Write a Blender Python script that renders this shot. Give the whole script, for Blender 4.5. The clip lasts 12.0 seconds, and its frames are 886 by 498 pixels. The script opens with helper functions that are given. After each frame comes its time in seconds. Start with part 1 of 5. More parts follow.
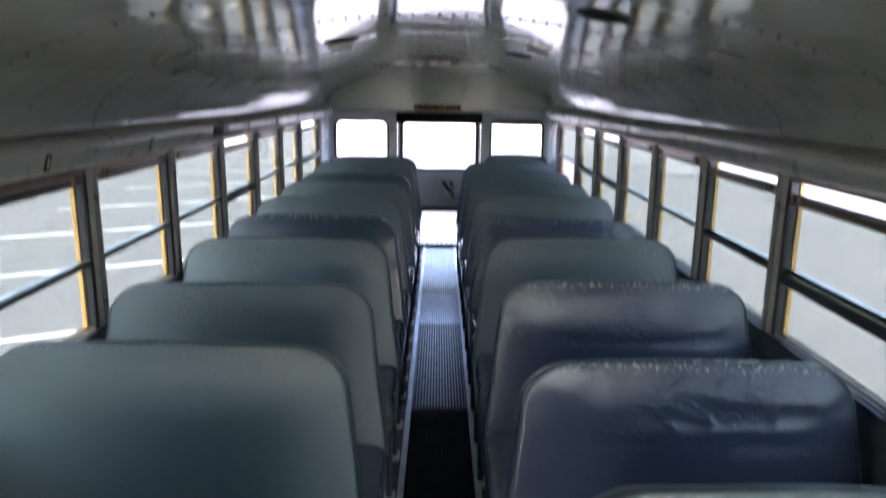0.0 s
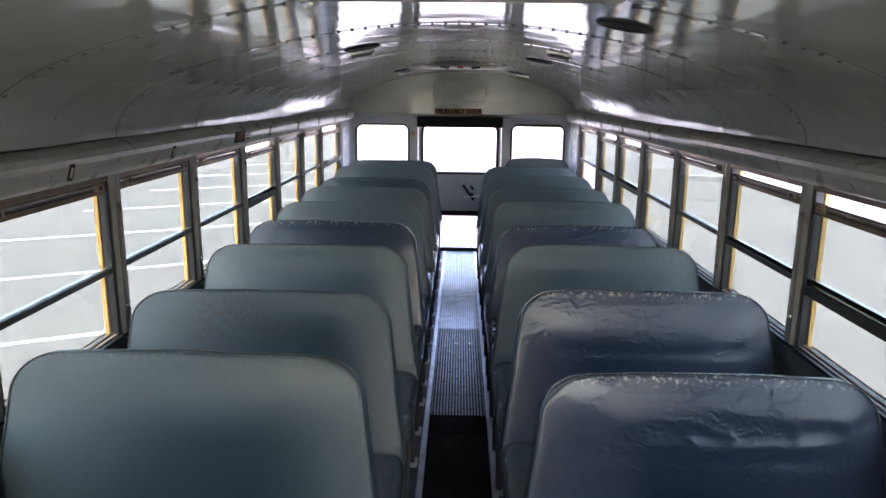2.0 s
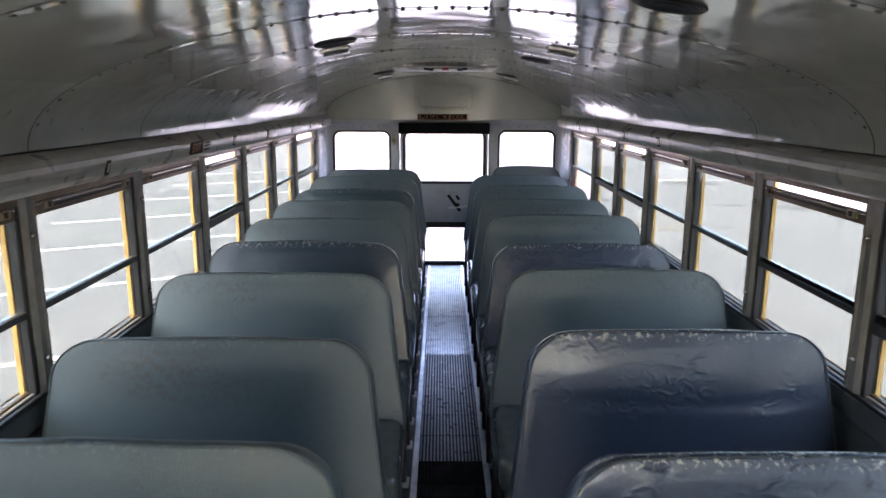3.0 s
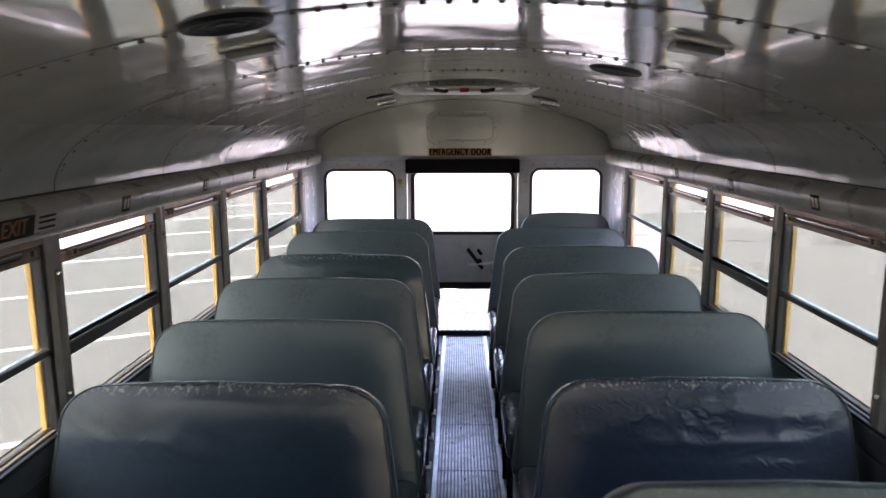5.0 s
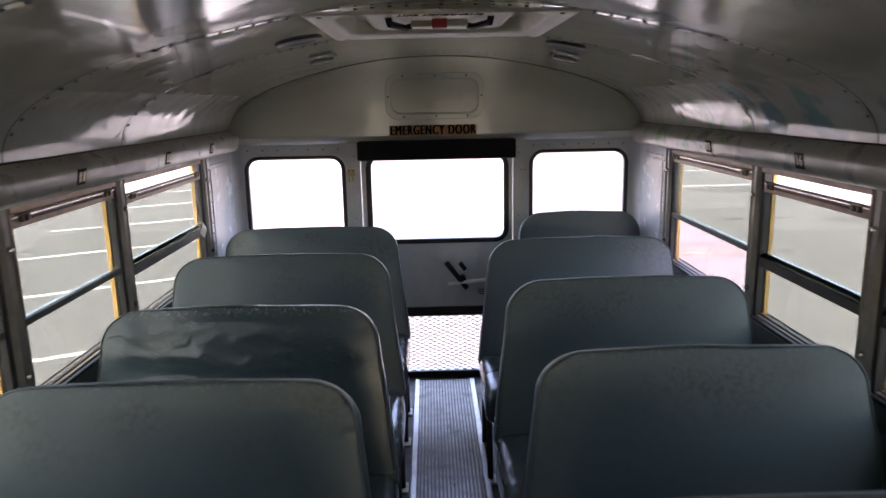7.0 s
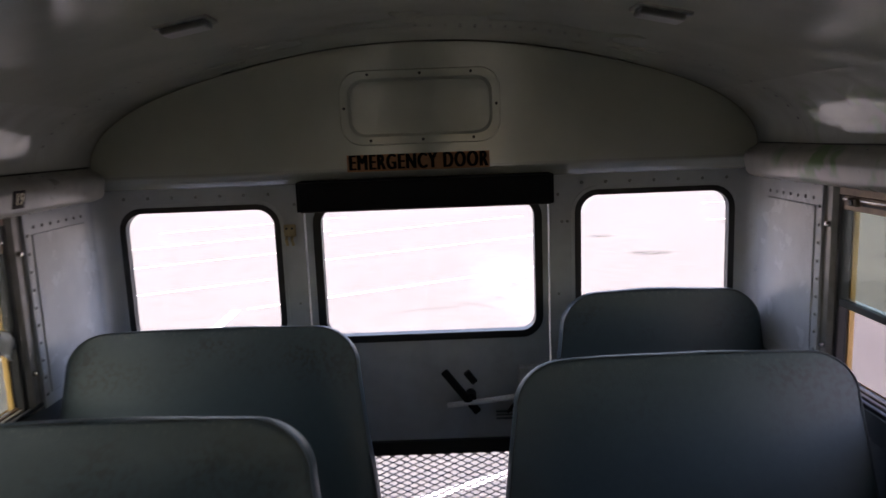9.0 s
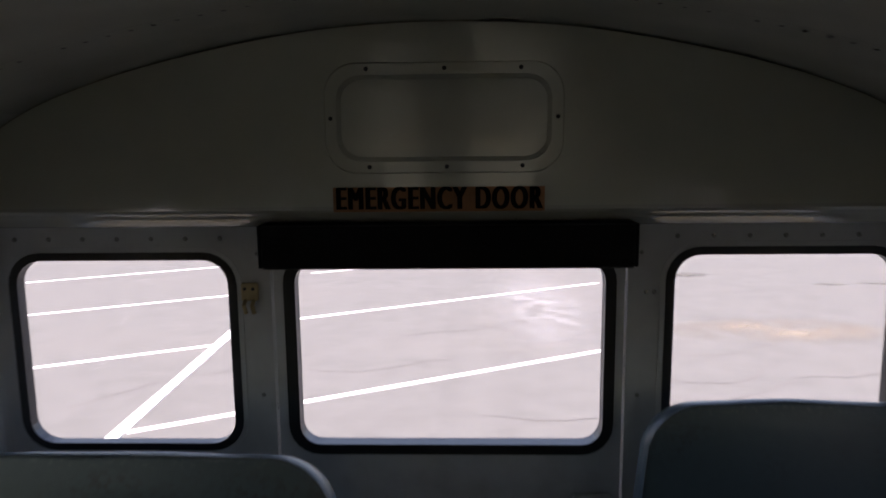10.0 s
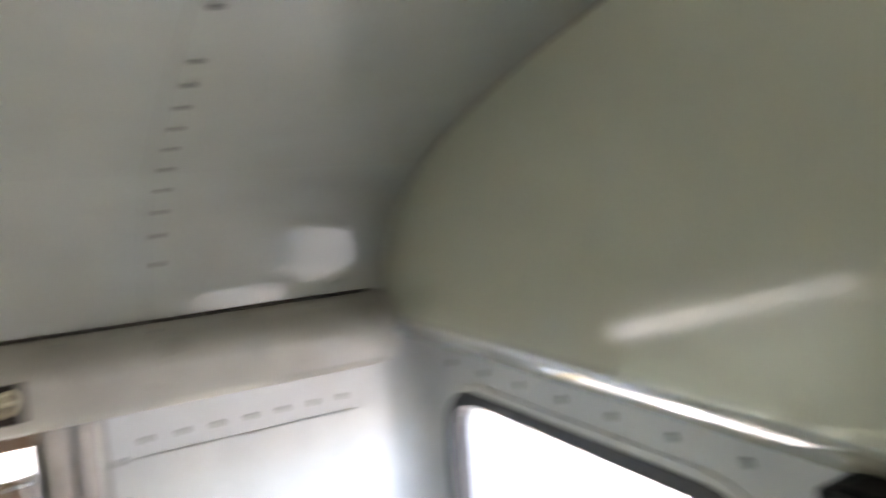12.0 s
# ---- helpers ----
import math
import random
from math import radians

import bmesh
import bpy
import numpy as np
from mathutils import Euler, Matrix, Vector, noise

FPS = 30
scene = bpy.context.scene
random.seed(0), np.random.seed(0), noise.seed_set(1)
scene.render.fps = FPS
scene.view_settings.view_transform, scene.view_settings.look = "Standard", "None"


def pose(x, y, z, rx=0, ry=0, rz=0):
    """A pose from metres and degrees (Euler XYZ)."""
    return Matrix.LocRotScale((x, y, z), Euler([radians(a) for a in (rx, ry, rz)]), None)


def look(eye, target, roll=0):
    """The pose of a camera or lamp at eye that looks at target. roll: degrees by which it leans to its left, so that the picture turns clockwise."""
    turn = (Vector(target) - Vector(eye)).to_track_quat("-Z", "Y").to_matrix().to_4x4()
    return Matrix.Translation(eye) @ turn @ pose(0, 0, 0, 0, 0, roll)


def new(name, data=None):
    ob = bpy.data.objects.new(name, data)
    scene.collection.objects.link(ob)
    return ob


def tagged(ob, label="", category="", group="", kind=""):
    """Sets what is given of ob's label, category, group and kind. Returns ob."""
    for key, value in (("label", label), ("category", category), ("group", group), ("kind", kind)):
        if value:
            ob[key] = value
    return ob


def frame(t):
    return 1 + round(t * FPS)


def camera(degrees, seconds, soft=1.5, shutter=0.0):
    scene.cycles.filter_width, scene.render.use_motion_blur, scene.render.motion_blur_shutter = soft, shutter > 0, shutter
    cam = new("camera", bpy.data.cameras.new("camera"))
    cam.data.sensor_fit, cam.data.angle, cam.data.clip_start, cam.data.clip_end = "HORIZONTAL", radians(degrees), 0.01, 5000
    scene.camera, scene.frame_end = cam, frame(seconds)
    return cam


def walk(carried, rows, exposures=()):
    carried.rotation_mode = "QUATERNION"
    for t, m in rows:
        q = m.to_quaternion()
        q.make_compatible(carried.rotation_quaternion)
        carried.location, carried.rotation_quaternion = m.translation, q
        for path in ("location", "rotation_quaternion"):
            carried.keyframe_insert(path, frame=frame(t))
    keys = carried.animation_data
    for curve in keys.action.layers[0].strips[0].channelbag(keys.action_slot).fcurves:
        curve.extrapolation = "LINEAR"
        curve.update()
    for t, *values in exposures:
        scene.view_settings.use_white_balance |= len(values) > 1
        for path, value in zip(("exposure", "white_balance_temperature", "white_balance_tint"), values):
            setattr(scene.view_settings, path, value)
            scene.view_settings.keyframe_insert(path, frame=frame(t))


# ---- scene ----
# ---------------------------------------------------------------- camera
cam = camera(64.0, 12.0, shutter=0.4)
PATH = [
    (0, (0.002, -0.665, 1.583), (0.016, 1.288, 1.151), 0.7),
    (0.5, (-0.005, -0.687, 1.622), (-0.002, 1.31, 1.511), 0.2),
    (1, (-0.009, -0.688, 1.63), (-0.009, 1.301, 1.42), 0.5),
    (1.5, (-0.008, -0.676, 1.604), (-0.031, 1.278, 1.18), -0.1),
    (2, (0.01, -0.655, 1.605), (-0.035, 1.298, 1.177), 0.6),
    (2.5, (0.019, -0.509, 1.585), (-0.038, 1.447, 1.171), 0.9),
    (3, (-0.028, -0.224, 1.592), (-0.022, 1.733, 1.18), 0.2),
    (3.2, (-0.014, -0.129, 1.582), (-0.028, 1.829, 1.175), -0.5),
    (5, (-0.026, 1.183, 1.622), (-0.071, 3.152, 1.282), -0.2),
    (5.5, (0.019, 1.528, 1.587), (-0.045, 3.497, 1.246), 0.0),
    (6, (-0.041, 1.911, 1.604), (-0.051, 3.868, 1.200), -1.7),
    (6.5, (0.031, 2.281, 1.587), (0.006, 4.241, 1.189), -0.3),
    (7, (-0.036, 2.66, 1.585), (-0.006, 4.617, 1.177), -1.2),
    (9, (0.064, 4.161, 1.515), (0.055, 6.136, 1.199), -2.2),
    (9.5, (0.112, 4.571, 1.576), (0.045, 6.54, 1.234), -1.2),
    (10, (0.041, 4.946, 1.561), (-0.021, 6.923, 1.261), -0.6),
    (10.5, (0.055, 5.308, 1.602), (-0.061, 7.287, 1.339), -0.8),
    (11, (0.061, 5.636, 1.626), (-0.133, 7.603, 1.321), -0.2),
    (11.3, (-0.016, 5.817, 1.626), (-0.378, 7.775, 1.439), 0.7),
    (11.5, (-0.035, 5.932, 1.654), (-0.730, 7.783, 1.355), -1.3),
    (11.7, (-0.140, 6.005, 1.674), (-1.178, 7.671, 1.296), -5.2),
    (11.9, (-0.165, 6.075, 1.615), (-1.667, 7.381, 1.397), -5.2),
    (12.0, (-0.150, 6.090, 1.592), (-1.881, 7.078, 1.425), -4.2),
]
walk(cam, [(t, look(eye, target, roll)) for t, eye, target, roll in PATH], exposures=[
    (0.0, 4.60, 6050, 22), (0.5, 4.90, 6300, 22), (1.0, 4.82, 6250, 23), (1.5, 4.80, 6300, 24), (2.5, 4.84, 6350, 25), (5.0, 4.66, 6900, 27), (7.0, 4.36, 7050, 26),
    (8.8, 3.42, 7100, 26), (9.0, 3.32, 7100, 24), (9.5, 3.03, 7050, 21), (10.0, 2.74, 7050, 21), (10.6, 2.80, 7000, 20), (11.0, 3.85, 7050, 20), (11.2, 4.6, 7100, 15), (11.5, 5.70, 7000, 12), (12.0, 6.12, 7250, 13)])

# ---------------------------------------------------------------- light
world = bpy.data.worlds.new("sky")
scene.world = world
world.use_nodes = True
wn = world.node_tree.nodes
sky = wn.new("ShaderNodeTexSky")
sky.sky_type = "NISHITA"
sky.sun_disc = False
sky.sun_elevation, sky.sun_rotation = radians(58), radians(200)
sky.air_density, sky.dust_density, sky.ozone_density = 0.9, 4.0, 0.5
world.node_tree.links.new(sky.outputs[0], wn["Background"].inputs[0])
wn["Background"].inputs[1].default_value = 0.15
sun = new("sun", bpy.data.lights.new("sun", "SUN"))
sun.data.energy, sun.data.angle, sun.data.color = 0.7, radians(20), (1.0, 0.985, 0.965)
sun.matrix_world = look((0, 0, 30), (5.0, 6.0, 0))


# ---------------------------------------------------------------- materials
def material(name, colour, rough=0.5, metal=0.0, grain=0.0, grain_scale=60.0, stain=0.0, stain_scale=3.0,
             stain_colour=None, bump=0.0, bump_scale=200.0, wave=0.0, wave_scale=3.0, rough_var=0.0, coat=0.0,
             island=0.0, spec=0.5, smear=(), unique=False, wear=0.0, scuff=0.0, coat_rough=0.08, crinkle=0.0):
    """A Principled surface with colour grain, larger stains, fine bump and slow waviness of the sheet."""
    m = bpy.data.materials.new(name)
    m.use_nodes = True
    nt = m.node_tree
    n, ln = nt.nodes, nt.links
    p = n["Principled BSDF"]
    p.inputs["Metallic"].default_value = metal
    p.inputs["Coat Weight"].default_value = coat
    p.inputs["Coat Roughness"].default_value = coat_rough
    p.inputs["Specular IOR Level"].default_value = spec
    tc = n.new("ShaderNodeTexCoord")
    place = tc.outputs["Object"]
    if unique:
        # each object takes its own stretch of the pattern
        own = n.new("ShaderNodeObjectInfo")
        far = n.new("ShaderNodeVectorMath")
        far.operation = "MULTIPLY_ADD"
        far.inputs[1].default_value = (37.0, 53.0, 71.0)
        ln.new(own.outputs["Random"], far.inputs[0])
        ln.new(tc.outputs["Object"], far.inputs[2])
        place = far.outputs[0]
    out = n.new("ShaderNodeRGB")
    out.outputs[0].default_value = (*colour, 1)
    col = out.outputs[0]

    def noise_tex(scale, detail=4.0):
        t = n.new("ShaderNodeTexNoise")
        t.inputs["Scale"].default_value, t.inputs["Detail"].default_value = scale, detail
        ln.new(place, t.inputs["Vector"])
        return t.outputs["Fac"]

    def mixed(a, b, fac, blend="MIX"):
        mx = n.new("ShaderNodeMix")
        mx.data_type, mx.blend_type = "RGBA", blend
        ln.new(fac, mx.inputs[0])
        ln.new(a, mx.inputs[6])
        if isinstance(b, tuple):
            mx.inputs[7].default_value = (*b, 1)
        else:
            ln.new(b, mx.inputs[7])
        return mx.outputs[2]

    def ranged(v, lo, hi, a, b):
        r = n.new("ShaderNodeMapRange")
        for i, val in enumerate((lo, hi, a, b)):
            r.inputs[i + 1].default_value = val
        ln.new(v, r.inputs[0])
        return r.outputs[0]

    if grain:
        col = mixed(col, tuple(c * 0.35 for c in colour), ranged(noise_tex(grain_scale), 0.4, 0.75, 0.0, grain))
    if stain:
        sc = stain_colour or tuple(c * 0.45 for c in colour)
        col = mixed(col, sc, ranged(noise_tex(stain_scale, 8.0), 0.5, 0.72, 0.0, stain))
    if island:
        info = n.new("ShaderNodeObjectInfo")
        col = mixed(col, tuple(c * 0.6 for c in colour), ranged(info.outputs["Random"], 0.0, 1.0, 0.0, island))
    def times(a, b):
        g = n.new("ShaderNodeMath")
        g.operation = "MULTIPLY"
        ln.new(a, g.inputs[0])
        ln.new(b, g.inputs[1])
        return g.outputs[0]

    if wear or scuff:
        height = n.new("ShaderNodeSeparateXYZ")
        ln.new(tc.outputs["Object"], height.inputs[0])
    if scuff:
        # brown crackled scuffs where heads have rubbed
        rubbed = times(ranged(noise_tex(4.5, 3.0), 0.46, 0.66, 0.0, 1.0), times(ranged(height.outputs[2], -0.24, -0.10, 0.0, 1.0), ranged(height.outputs[2], -0.05, -0.02, 1.0, 0.0)))
        crackle = n.new("ShaderNodeTexNoise")
        crackle.noise_type = "RIDGED_MULTIFRACTAL"
        crackle.inputs["Scale"].default_value, crackle.inputs["Detail"].default_value = 28.0, 4.0
        ln.new(place, crackle.inputs["Vector"])
        rubbed_relief = times(rubbed, crackle.outputs["Fac"])
        f = times(ranged(noise_tex(70.0, 6.0), 0.46, 0.60, 0.0, scuff), rubbed)
        col = mixed(col, (0.060, 0.048, 0.042), f)
    if wear:
        # fabric showing pale along the sewn upper edge
        f = times(ranged(noise_tex(85.0, 6.0), 0.54, 0.64, 0.0, wear), ranged(height.outputs[2], -0.040, -0.014, 0.0, 1.0))
        col = mixed(col, (0.46, 0.46, 0.45), f)
    for tint, lo, hi, size in smear:
        # marker scrawl that lies between two corners of the body
        sep = n.new("ShaderNodeSeparateXYZ")
        ln.new(tc.outputs["Object"], sep.inputs[0])
        f = ranged(noise_tex(size, 2.0), 0.52, 0.60, 0.0, 0.75)
        for ax in range(3):
            for edge, sgn in ((lo[ax], 1), (hi[ax], -1)):
                f = times(f, ranged(sep.outputs[ax], edge, edge + sgn * 0.08, 0.0, 1.0))
        col = mixed(col, tint, f)
    ln.new(col, p.inputs["Base Color"])
    if rough_var:
        ln.new(ranged(noise_tex(stain_scale * 2.3, 6.0), 0.3, 0.7, max(0.02, rough - rough_var), rough + rough_var), p.inputs["Roughness"])
    else:
        p.inputs["Roughness"].default_value = rough
    nrm = None
    if crinkle:
        # a slack cover: small sharp crinkles in patches over the upper part, smooth below
        band = times(ranged(height.outputs[2], -0.30, -0.18, 0.0, 1.0), ranged(noise_tex(5.0, 2.0), 0.42, 0.60, 0.05, 1.0))
        for size, strength, dist in (((7.0, 7.0, 13.0), 0.40, 0.014), ((24.0, 24.0, 34.0), 0.60, 0.010)):
            mp = n.new("ShaderNodeMapping")
            mp.inputs["Scale"].default_value = size
            ln.new(place, mp.inputs["Vector"])
            ft = n.new("ShaderNodeTexNoise")
            ft.noise_type = "RIDGED_MULTIFRACTAL"
            ft.inputs["Scale"].default_value, ft.inputs["Detail"].default_value, ft.inputs["Distortion"].default_value = 1.0, 2.0, 0.9
            ln.new(mp.outputs[0], ft.inputs["Vector"])
            fb = n.new("ShaderNodeBump")
            fb.inputs["Strength"].default_value, fb.inputs["Distance"].default_value = strength * crinkle, dist
            ln.new(times(ft.outputs["Fac"], band), fb.inputs["Height"])
            if nrm:
                ln.new(nrm, fb.inputs["Normal"])
            nrm = fb.outputs[0]
    if scuff:
        sb = n.new("ShaderNodeBump")
        sb.inputs["Strength"].default_value, sb.inputs["Distance"].default_value = 0.55, 0.0025
        ln.new(rubbed_relief, sb.inputs["Height"])
        if nrm:
            ln.new(nrm, sb.inputs["Normal"])
        nrm = sb.outputs[0]
    for strength, scale, dist, det in ((wave, wave_scale, 0.05, 1.0), (bump, bump_scale, 0.002, 5.0)):
        if strength:
            b = n.new("ShaderNodeBump")
            b.inputs["Strength"].default_value, b.inputs["Distance"].default_value = strength, dist
            ln.new(noise_tex(scale, det), b.inputs["Height"])
            if nrm:
                ln.new(nrm, b.inputs["Normal"])
            nrm = b.outputs[0]
    if nrm:
        ln.new(nrm, p.inputs["Normal"])
    return m


def patch_material(name, colour, cover, scale):
    """A thin layer on the asphalt that is broken up by noise and thins out to its edge."""
    m = bpy.data.materials.new(name)
    m.use_nodes = True
    n, ln = m.node_tree.nodes, m.node_tree.links
    p = n["Principled BSDF"]
    p.inputs["Base Color"].default_value = (*colour, 1)
    p.inputs["Roughness"].default_value = 0.9
    tc, tex, length = n.new("ShaderNodeTexCoord"), n.new("ShaderNodeTexNoise"), n.new("ShaderNodeVectorMath")
    middle, edge, broken, both = n.new("ShaderNodeVectorMath"), n.new("ShaderNodeMapRange"), n.new("ShaderNodeMapRange"), n.new("ShaderNodeMath")
    tex.inputs["Scale"].default_value, tex.inputs["Detail"].default_value = scale, 7.0
    ln.new(tc.outputs["Object"], tex.inputs["Vector"])
    middle.operation, length.operation, both.operation = "MULTIPLY_ADD", "LENGTH", "MULTIPLY"
    middle.inputs[1].default_value, middle.inputs[2].default_value = (2.0, 2.0, 0.0), (-1.0, -1.0, 0.0)
    ln.new(tc.outputs["Generated"], middle.inputs[0])
    ln.new(middle.outputs[0], length.inputs[0])
    ln.new(length.outputs["Value"], edge.inputs[0])
    for r, values in ((edge, (0.25, 0.92, 1.0, 0.0)), (broken, (0.36, 0.62, 0.0, cover))):
        for k, v in enumerate(values):
            r.inputs[k + 1].default_value = v
    ln.new(tex.outputs["Fac"], broken.inputs[0])
    ln.new(edge.outputs[0], both.inputs[0])
    ln.new(broken.outputs[0], both.inputs[1])
    ln.new(both.outputs[0], p.inputs["Alpha"])
    return m


def glass(name, tint, ior=1.45):
    """A thin pane: clear view with a tint at each face, and a mirror film by Fresnel."""
    m = bpy.data.materials.new(name)
    m.use_nodes = True
    n, ln = m.node_tree.nodes, m.node_tree.links
    n.remove(n["Principled BSDF"])
    tr, gl, mx, fr = (n.new(k) for k in ("ShaderNodeBsdfTransparent", "ShaderNodeBsdfGlossy", "ShaderNodeMixShader", "ShaderNodeFresnel"))
    tr.inputs[0].default_value = (*tint, 1)
    gl.inputs["Roughness"].default_value = 0.03
    fr.inputs[0].default_value = ior
    half = n.new("ShaderNodeMath")
    half.operation = "MULTIPLY"
    half.inputs[1].default_value = 0.16
    ln.new(fr.outputs[0], half.inputs[0])
    ln.new(half.outputs[0], mx.inputs[0])
    ln.new(tr.outputs[0], mx.inputs[1])
    ln.new(gl.outputs[0], mx.inputs[2])
    ln.new(mx.outputs[0], n["Material Output"].inputs[0])
    return m


CEILING = material("gloss_ceiling_paint", (0.385, 0.385, 0.338), 0.10, grain=0.12, grain_scale=9, stain=0.25, stain_scale=2.2, wave=0.095, wave_scale=4.2, bump=0.02, bump_scale=60, rough_var=0.04, coat=0.4, coat_rough=0.03,
                   smear=(((0.13, 0.24, 0.26), (0.93, 4.323, 1.3), (1.3, 5.248, 1.75), 6.0), ((0.12, 0.24, 0.08), (0.98, 5.084, 1.3), (1.3, 6.172, 1.62), 8.0)))
COVE = material("gloss_cove_paint", (0.385, 0.385, 0.338), 0.14, grain=0.12, grain_scale=9, stain=0.25, stain_scale=2.2, wave=0.13, wave_scale=8.5, bump=0.02, bump_scale=60, rough_var=0.04, coat=0.25, coat_rough=0.03,
                   smear=(((0.13, 0.24, 0.26), (0.93, 4.323, 1.3), (1.3, 5.248, 1.75), 6.0), ((0.12, 0.24, 0.08), (0.98, 5.084, 1.3), (1.3, 6.172, 1.62), 8.0)))
JOINT_RIVET = material("shaded_joint_rivet", (0.11, 0.106, 0.094), 0.5, 0.1, grain=0.5, grain_scale=40)
RIVET = material("rivet_steel", (0.30, 0.30, 0.29), 0.35, 0.6, grain=0.5, grain_scale=40)
RUST = material("rust_stained_joint", (0.055, 0.043, 0.035), 0.6, grain=0.5, grain_scale=60, stain=0.6, stain_scale=15, stain_colour=(0.035, 0.03, 0.028))
SEAL = material("brown_seam_sealant", (0.20, 0.165, 0.125), 0.6, grain=0.3)
CRACK = material("asphalt_crack", (0.085, 0.083, 0.08), 0.9, grain=0.4, grain_scale=10)
SEAM = material("seam_shadow_sealant", (0.035, 0.033, 0.03), 0.7, grain=0.3)
HEADER = material("header_paint", (0.43, 0.41, 0.36), 0.33, grain=0.22, grain_scale=14, stain=0.45, stain_scale=5, stain_colour=(0.17, 0.14, 0.115), wave=0.08, wave_scale=5, rough_var=0.10, coat=0.12)
HEADER_MARKED = material("header_paint_with_marker", (0.43, 0.41, 0.36), 0.33, grain=0.22, grain_scale=14, stain=0.45, stain_scale=5, stain_colour=(0.17, 0.14, 0.115), wave=0.08, wave_scale=5, rough_var=0.10, coat=0.12,
                         smear=(((0.09, 0.24, 0.05), (0.9, 5.248, 1.30), (1.3, 6.335, 1.60), 9.0),))
CAP = material("rear_cap_paint", (0.437, 0.438, 0.352), 0.14, grain=0.08, grain_scale=12, stain=0.15, stain_scale=2, wave=0.05, wave_scale=2.5, rough_var=0.04, coat=0.25, coat_rough=0.05)
COVER = material("access_cover_paint", (0.437, 0.438, 0.352), 0.16, grain=0.08, grain_scale=12, stain=0.15, stain_scale=4, wave=0.03, wave_scale=4, rough_var=0.05, coat=0.20, coat_rough=0.03)
LIP = material("rolled_cap_lip", (0.40, 0.40, 0.335), 0.10, grain=0.08, grain_scale=12, wave=0.015, wave_scale=2.5, coat=0.6, coat_rough=0.04, spec=1.0)
WALL = material("rear_wall_paint", (0.53, 0.545, 0.55), 0.35, grain=0.12, grain_scale=20, stain=0.25, stain_scale=4, bump=0.08, bump_scale=120, rough_var=0.08)
PANEL = material("corner_panel_paint", (0.61, 0.62, 0.63), 0.24, grain=0.12, grain_scale=20, stain=0.25, stain_scale=4, wave=0.14, wave_scale=7, bump=0.05, bump_scale=120, rough_var=0.06)
DOOR = material("door_paint", (0.60, 0.62, 0.635), 0.4, grain=0.15, grain_scale=18, stain=0.3, stain_scale=5, bump=0.08, bump_scale=120)
SIDE = material("side_panel_paint", (0.10, 0.11, 0.115), 0.45, grain=0.3, grain_scale=20, stain=0.4, stain_scale=4, bump=0.1)
PILLAR = material("pillar_metal", (0.275, 0.255, 0.235), 0.38, 0.35, grain=0.4, grain_scale=25, stain=0.5, stain_scale=8, stain_colour=(0.12, 0.10, 0.08), bump=0.1)
ALU = material("window_aluminium", (0.60, 0.59, 0.57), 0.25, 0.8, grain=0.5, grain_scale=30, stain=0.5, stain_scale=12, stain_colour=(0.16, 0.12, 0.08))
SASH = material("sash_bronze", (0.19, 0.130, 0.085), 0.38, 0.55, grain=0.5, grain_scale=30, stain=0.5, stain_scale=14, stain_colour=(0.07, 0.05, 0.035))
LATCH = material("latch_plastic", (0.30, 0.24, 0.15), 0.45, grain=0.4, grain_scale=60)
YELLOWED = material("yellowed_bracket_plastic", (0.46, 0.36, 0.19), 0.45, grain=0.3, grain_scale=60, stain=0.3, stain_scale=40)
RUBBER = material("black_rubber", (0.012, 0.012, 0.014), 0.45, grain=0.3, bump=0.1)
PAD = material("black_pad_vinyl", (0.006, 0.006, 0.008), 0.55, grain=0.3, bump=0.2, bump_scale=150, spec=0.15)
YELLOW = material("bus_yellow_paint", (0.55, 0.35, 0.12), 0.3, grain=0.15, grain_scale=15, stain=0.2)
ROOF = material("white_roof_paint", (0.72, 0.72, 0.68), 0.45, grain=0.15, grain_scale=10, stain=0.3)
FLOOR = material("black_floor_rubber", (0.028, 0.028, 0.030), 0.45, grain=0.4, grain_scale=25, stain=0.5, stain_scale=6, stain_colour=(0.09, 0.085, 0.08), bump=0.25, bump_scale=80, rough_var=0.15)
# worn ridges; the pale base also holds the sheen from the rear door
MAT_TOP = material("worn_sheen_ridge_rubber", (0.52, 0.465, 0.42), 0.20, grain=0.6, grain_scale=18, stain=0.6, stain_scale=9, stain_colour=(0.10, 0.10, 0.10), bump=0.10, bump_scale=160, rough_var=0.08, spec=0.9)
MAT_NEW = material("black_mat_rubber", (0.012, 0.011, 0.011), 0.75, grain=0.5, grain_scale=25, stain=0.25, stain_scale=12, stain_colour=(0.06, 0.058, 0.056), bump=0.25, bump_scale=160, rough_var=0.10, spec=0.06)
MAT_MID = material("mid_ridge_rubber", (0.055, 0.047, 0.041), 0.32, grain=0.6, grain_scale=18, stain=0.6, stain_scale=9, stain_colour=(0.12, 0.11, 0.10), bump=0.10, bump_scale=160, rough_var=0.08, spec=0.5)
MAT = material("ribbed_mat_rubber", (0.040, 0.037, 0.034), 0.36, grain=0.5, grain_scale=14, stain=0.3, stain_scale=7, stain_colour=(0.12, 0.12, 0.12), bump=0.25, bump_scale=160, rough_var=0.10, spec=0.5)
TRIM = material("aisle_trim_aluminium", (0.62, 0.62, 0.62), 0.30, 0.85, grain=0.4, grain_scale=22, stain=0.4, stain_scale=9, stain_colour=(0.2, 0.19, 0.18), bump=0.1)
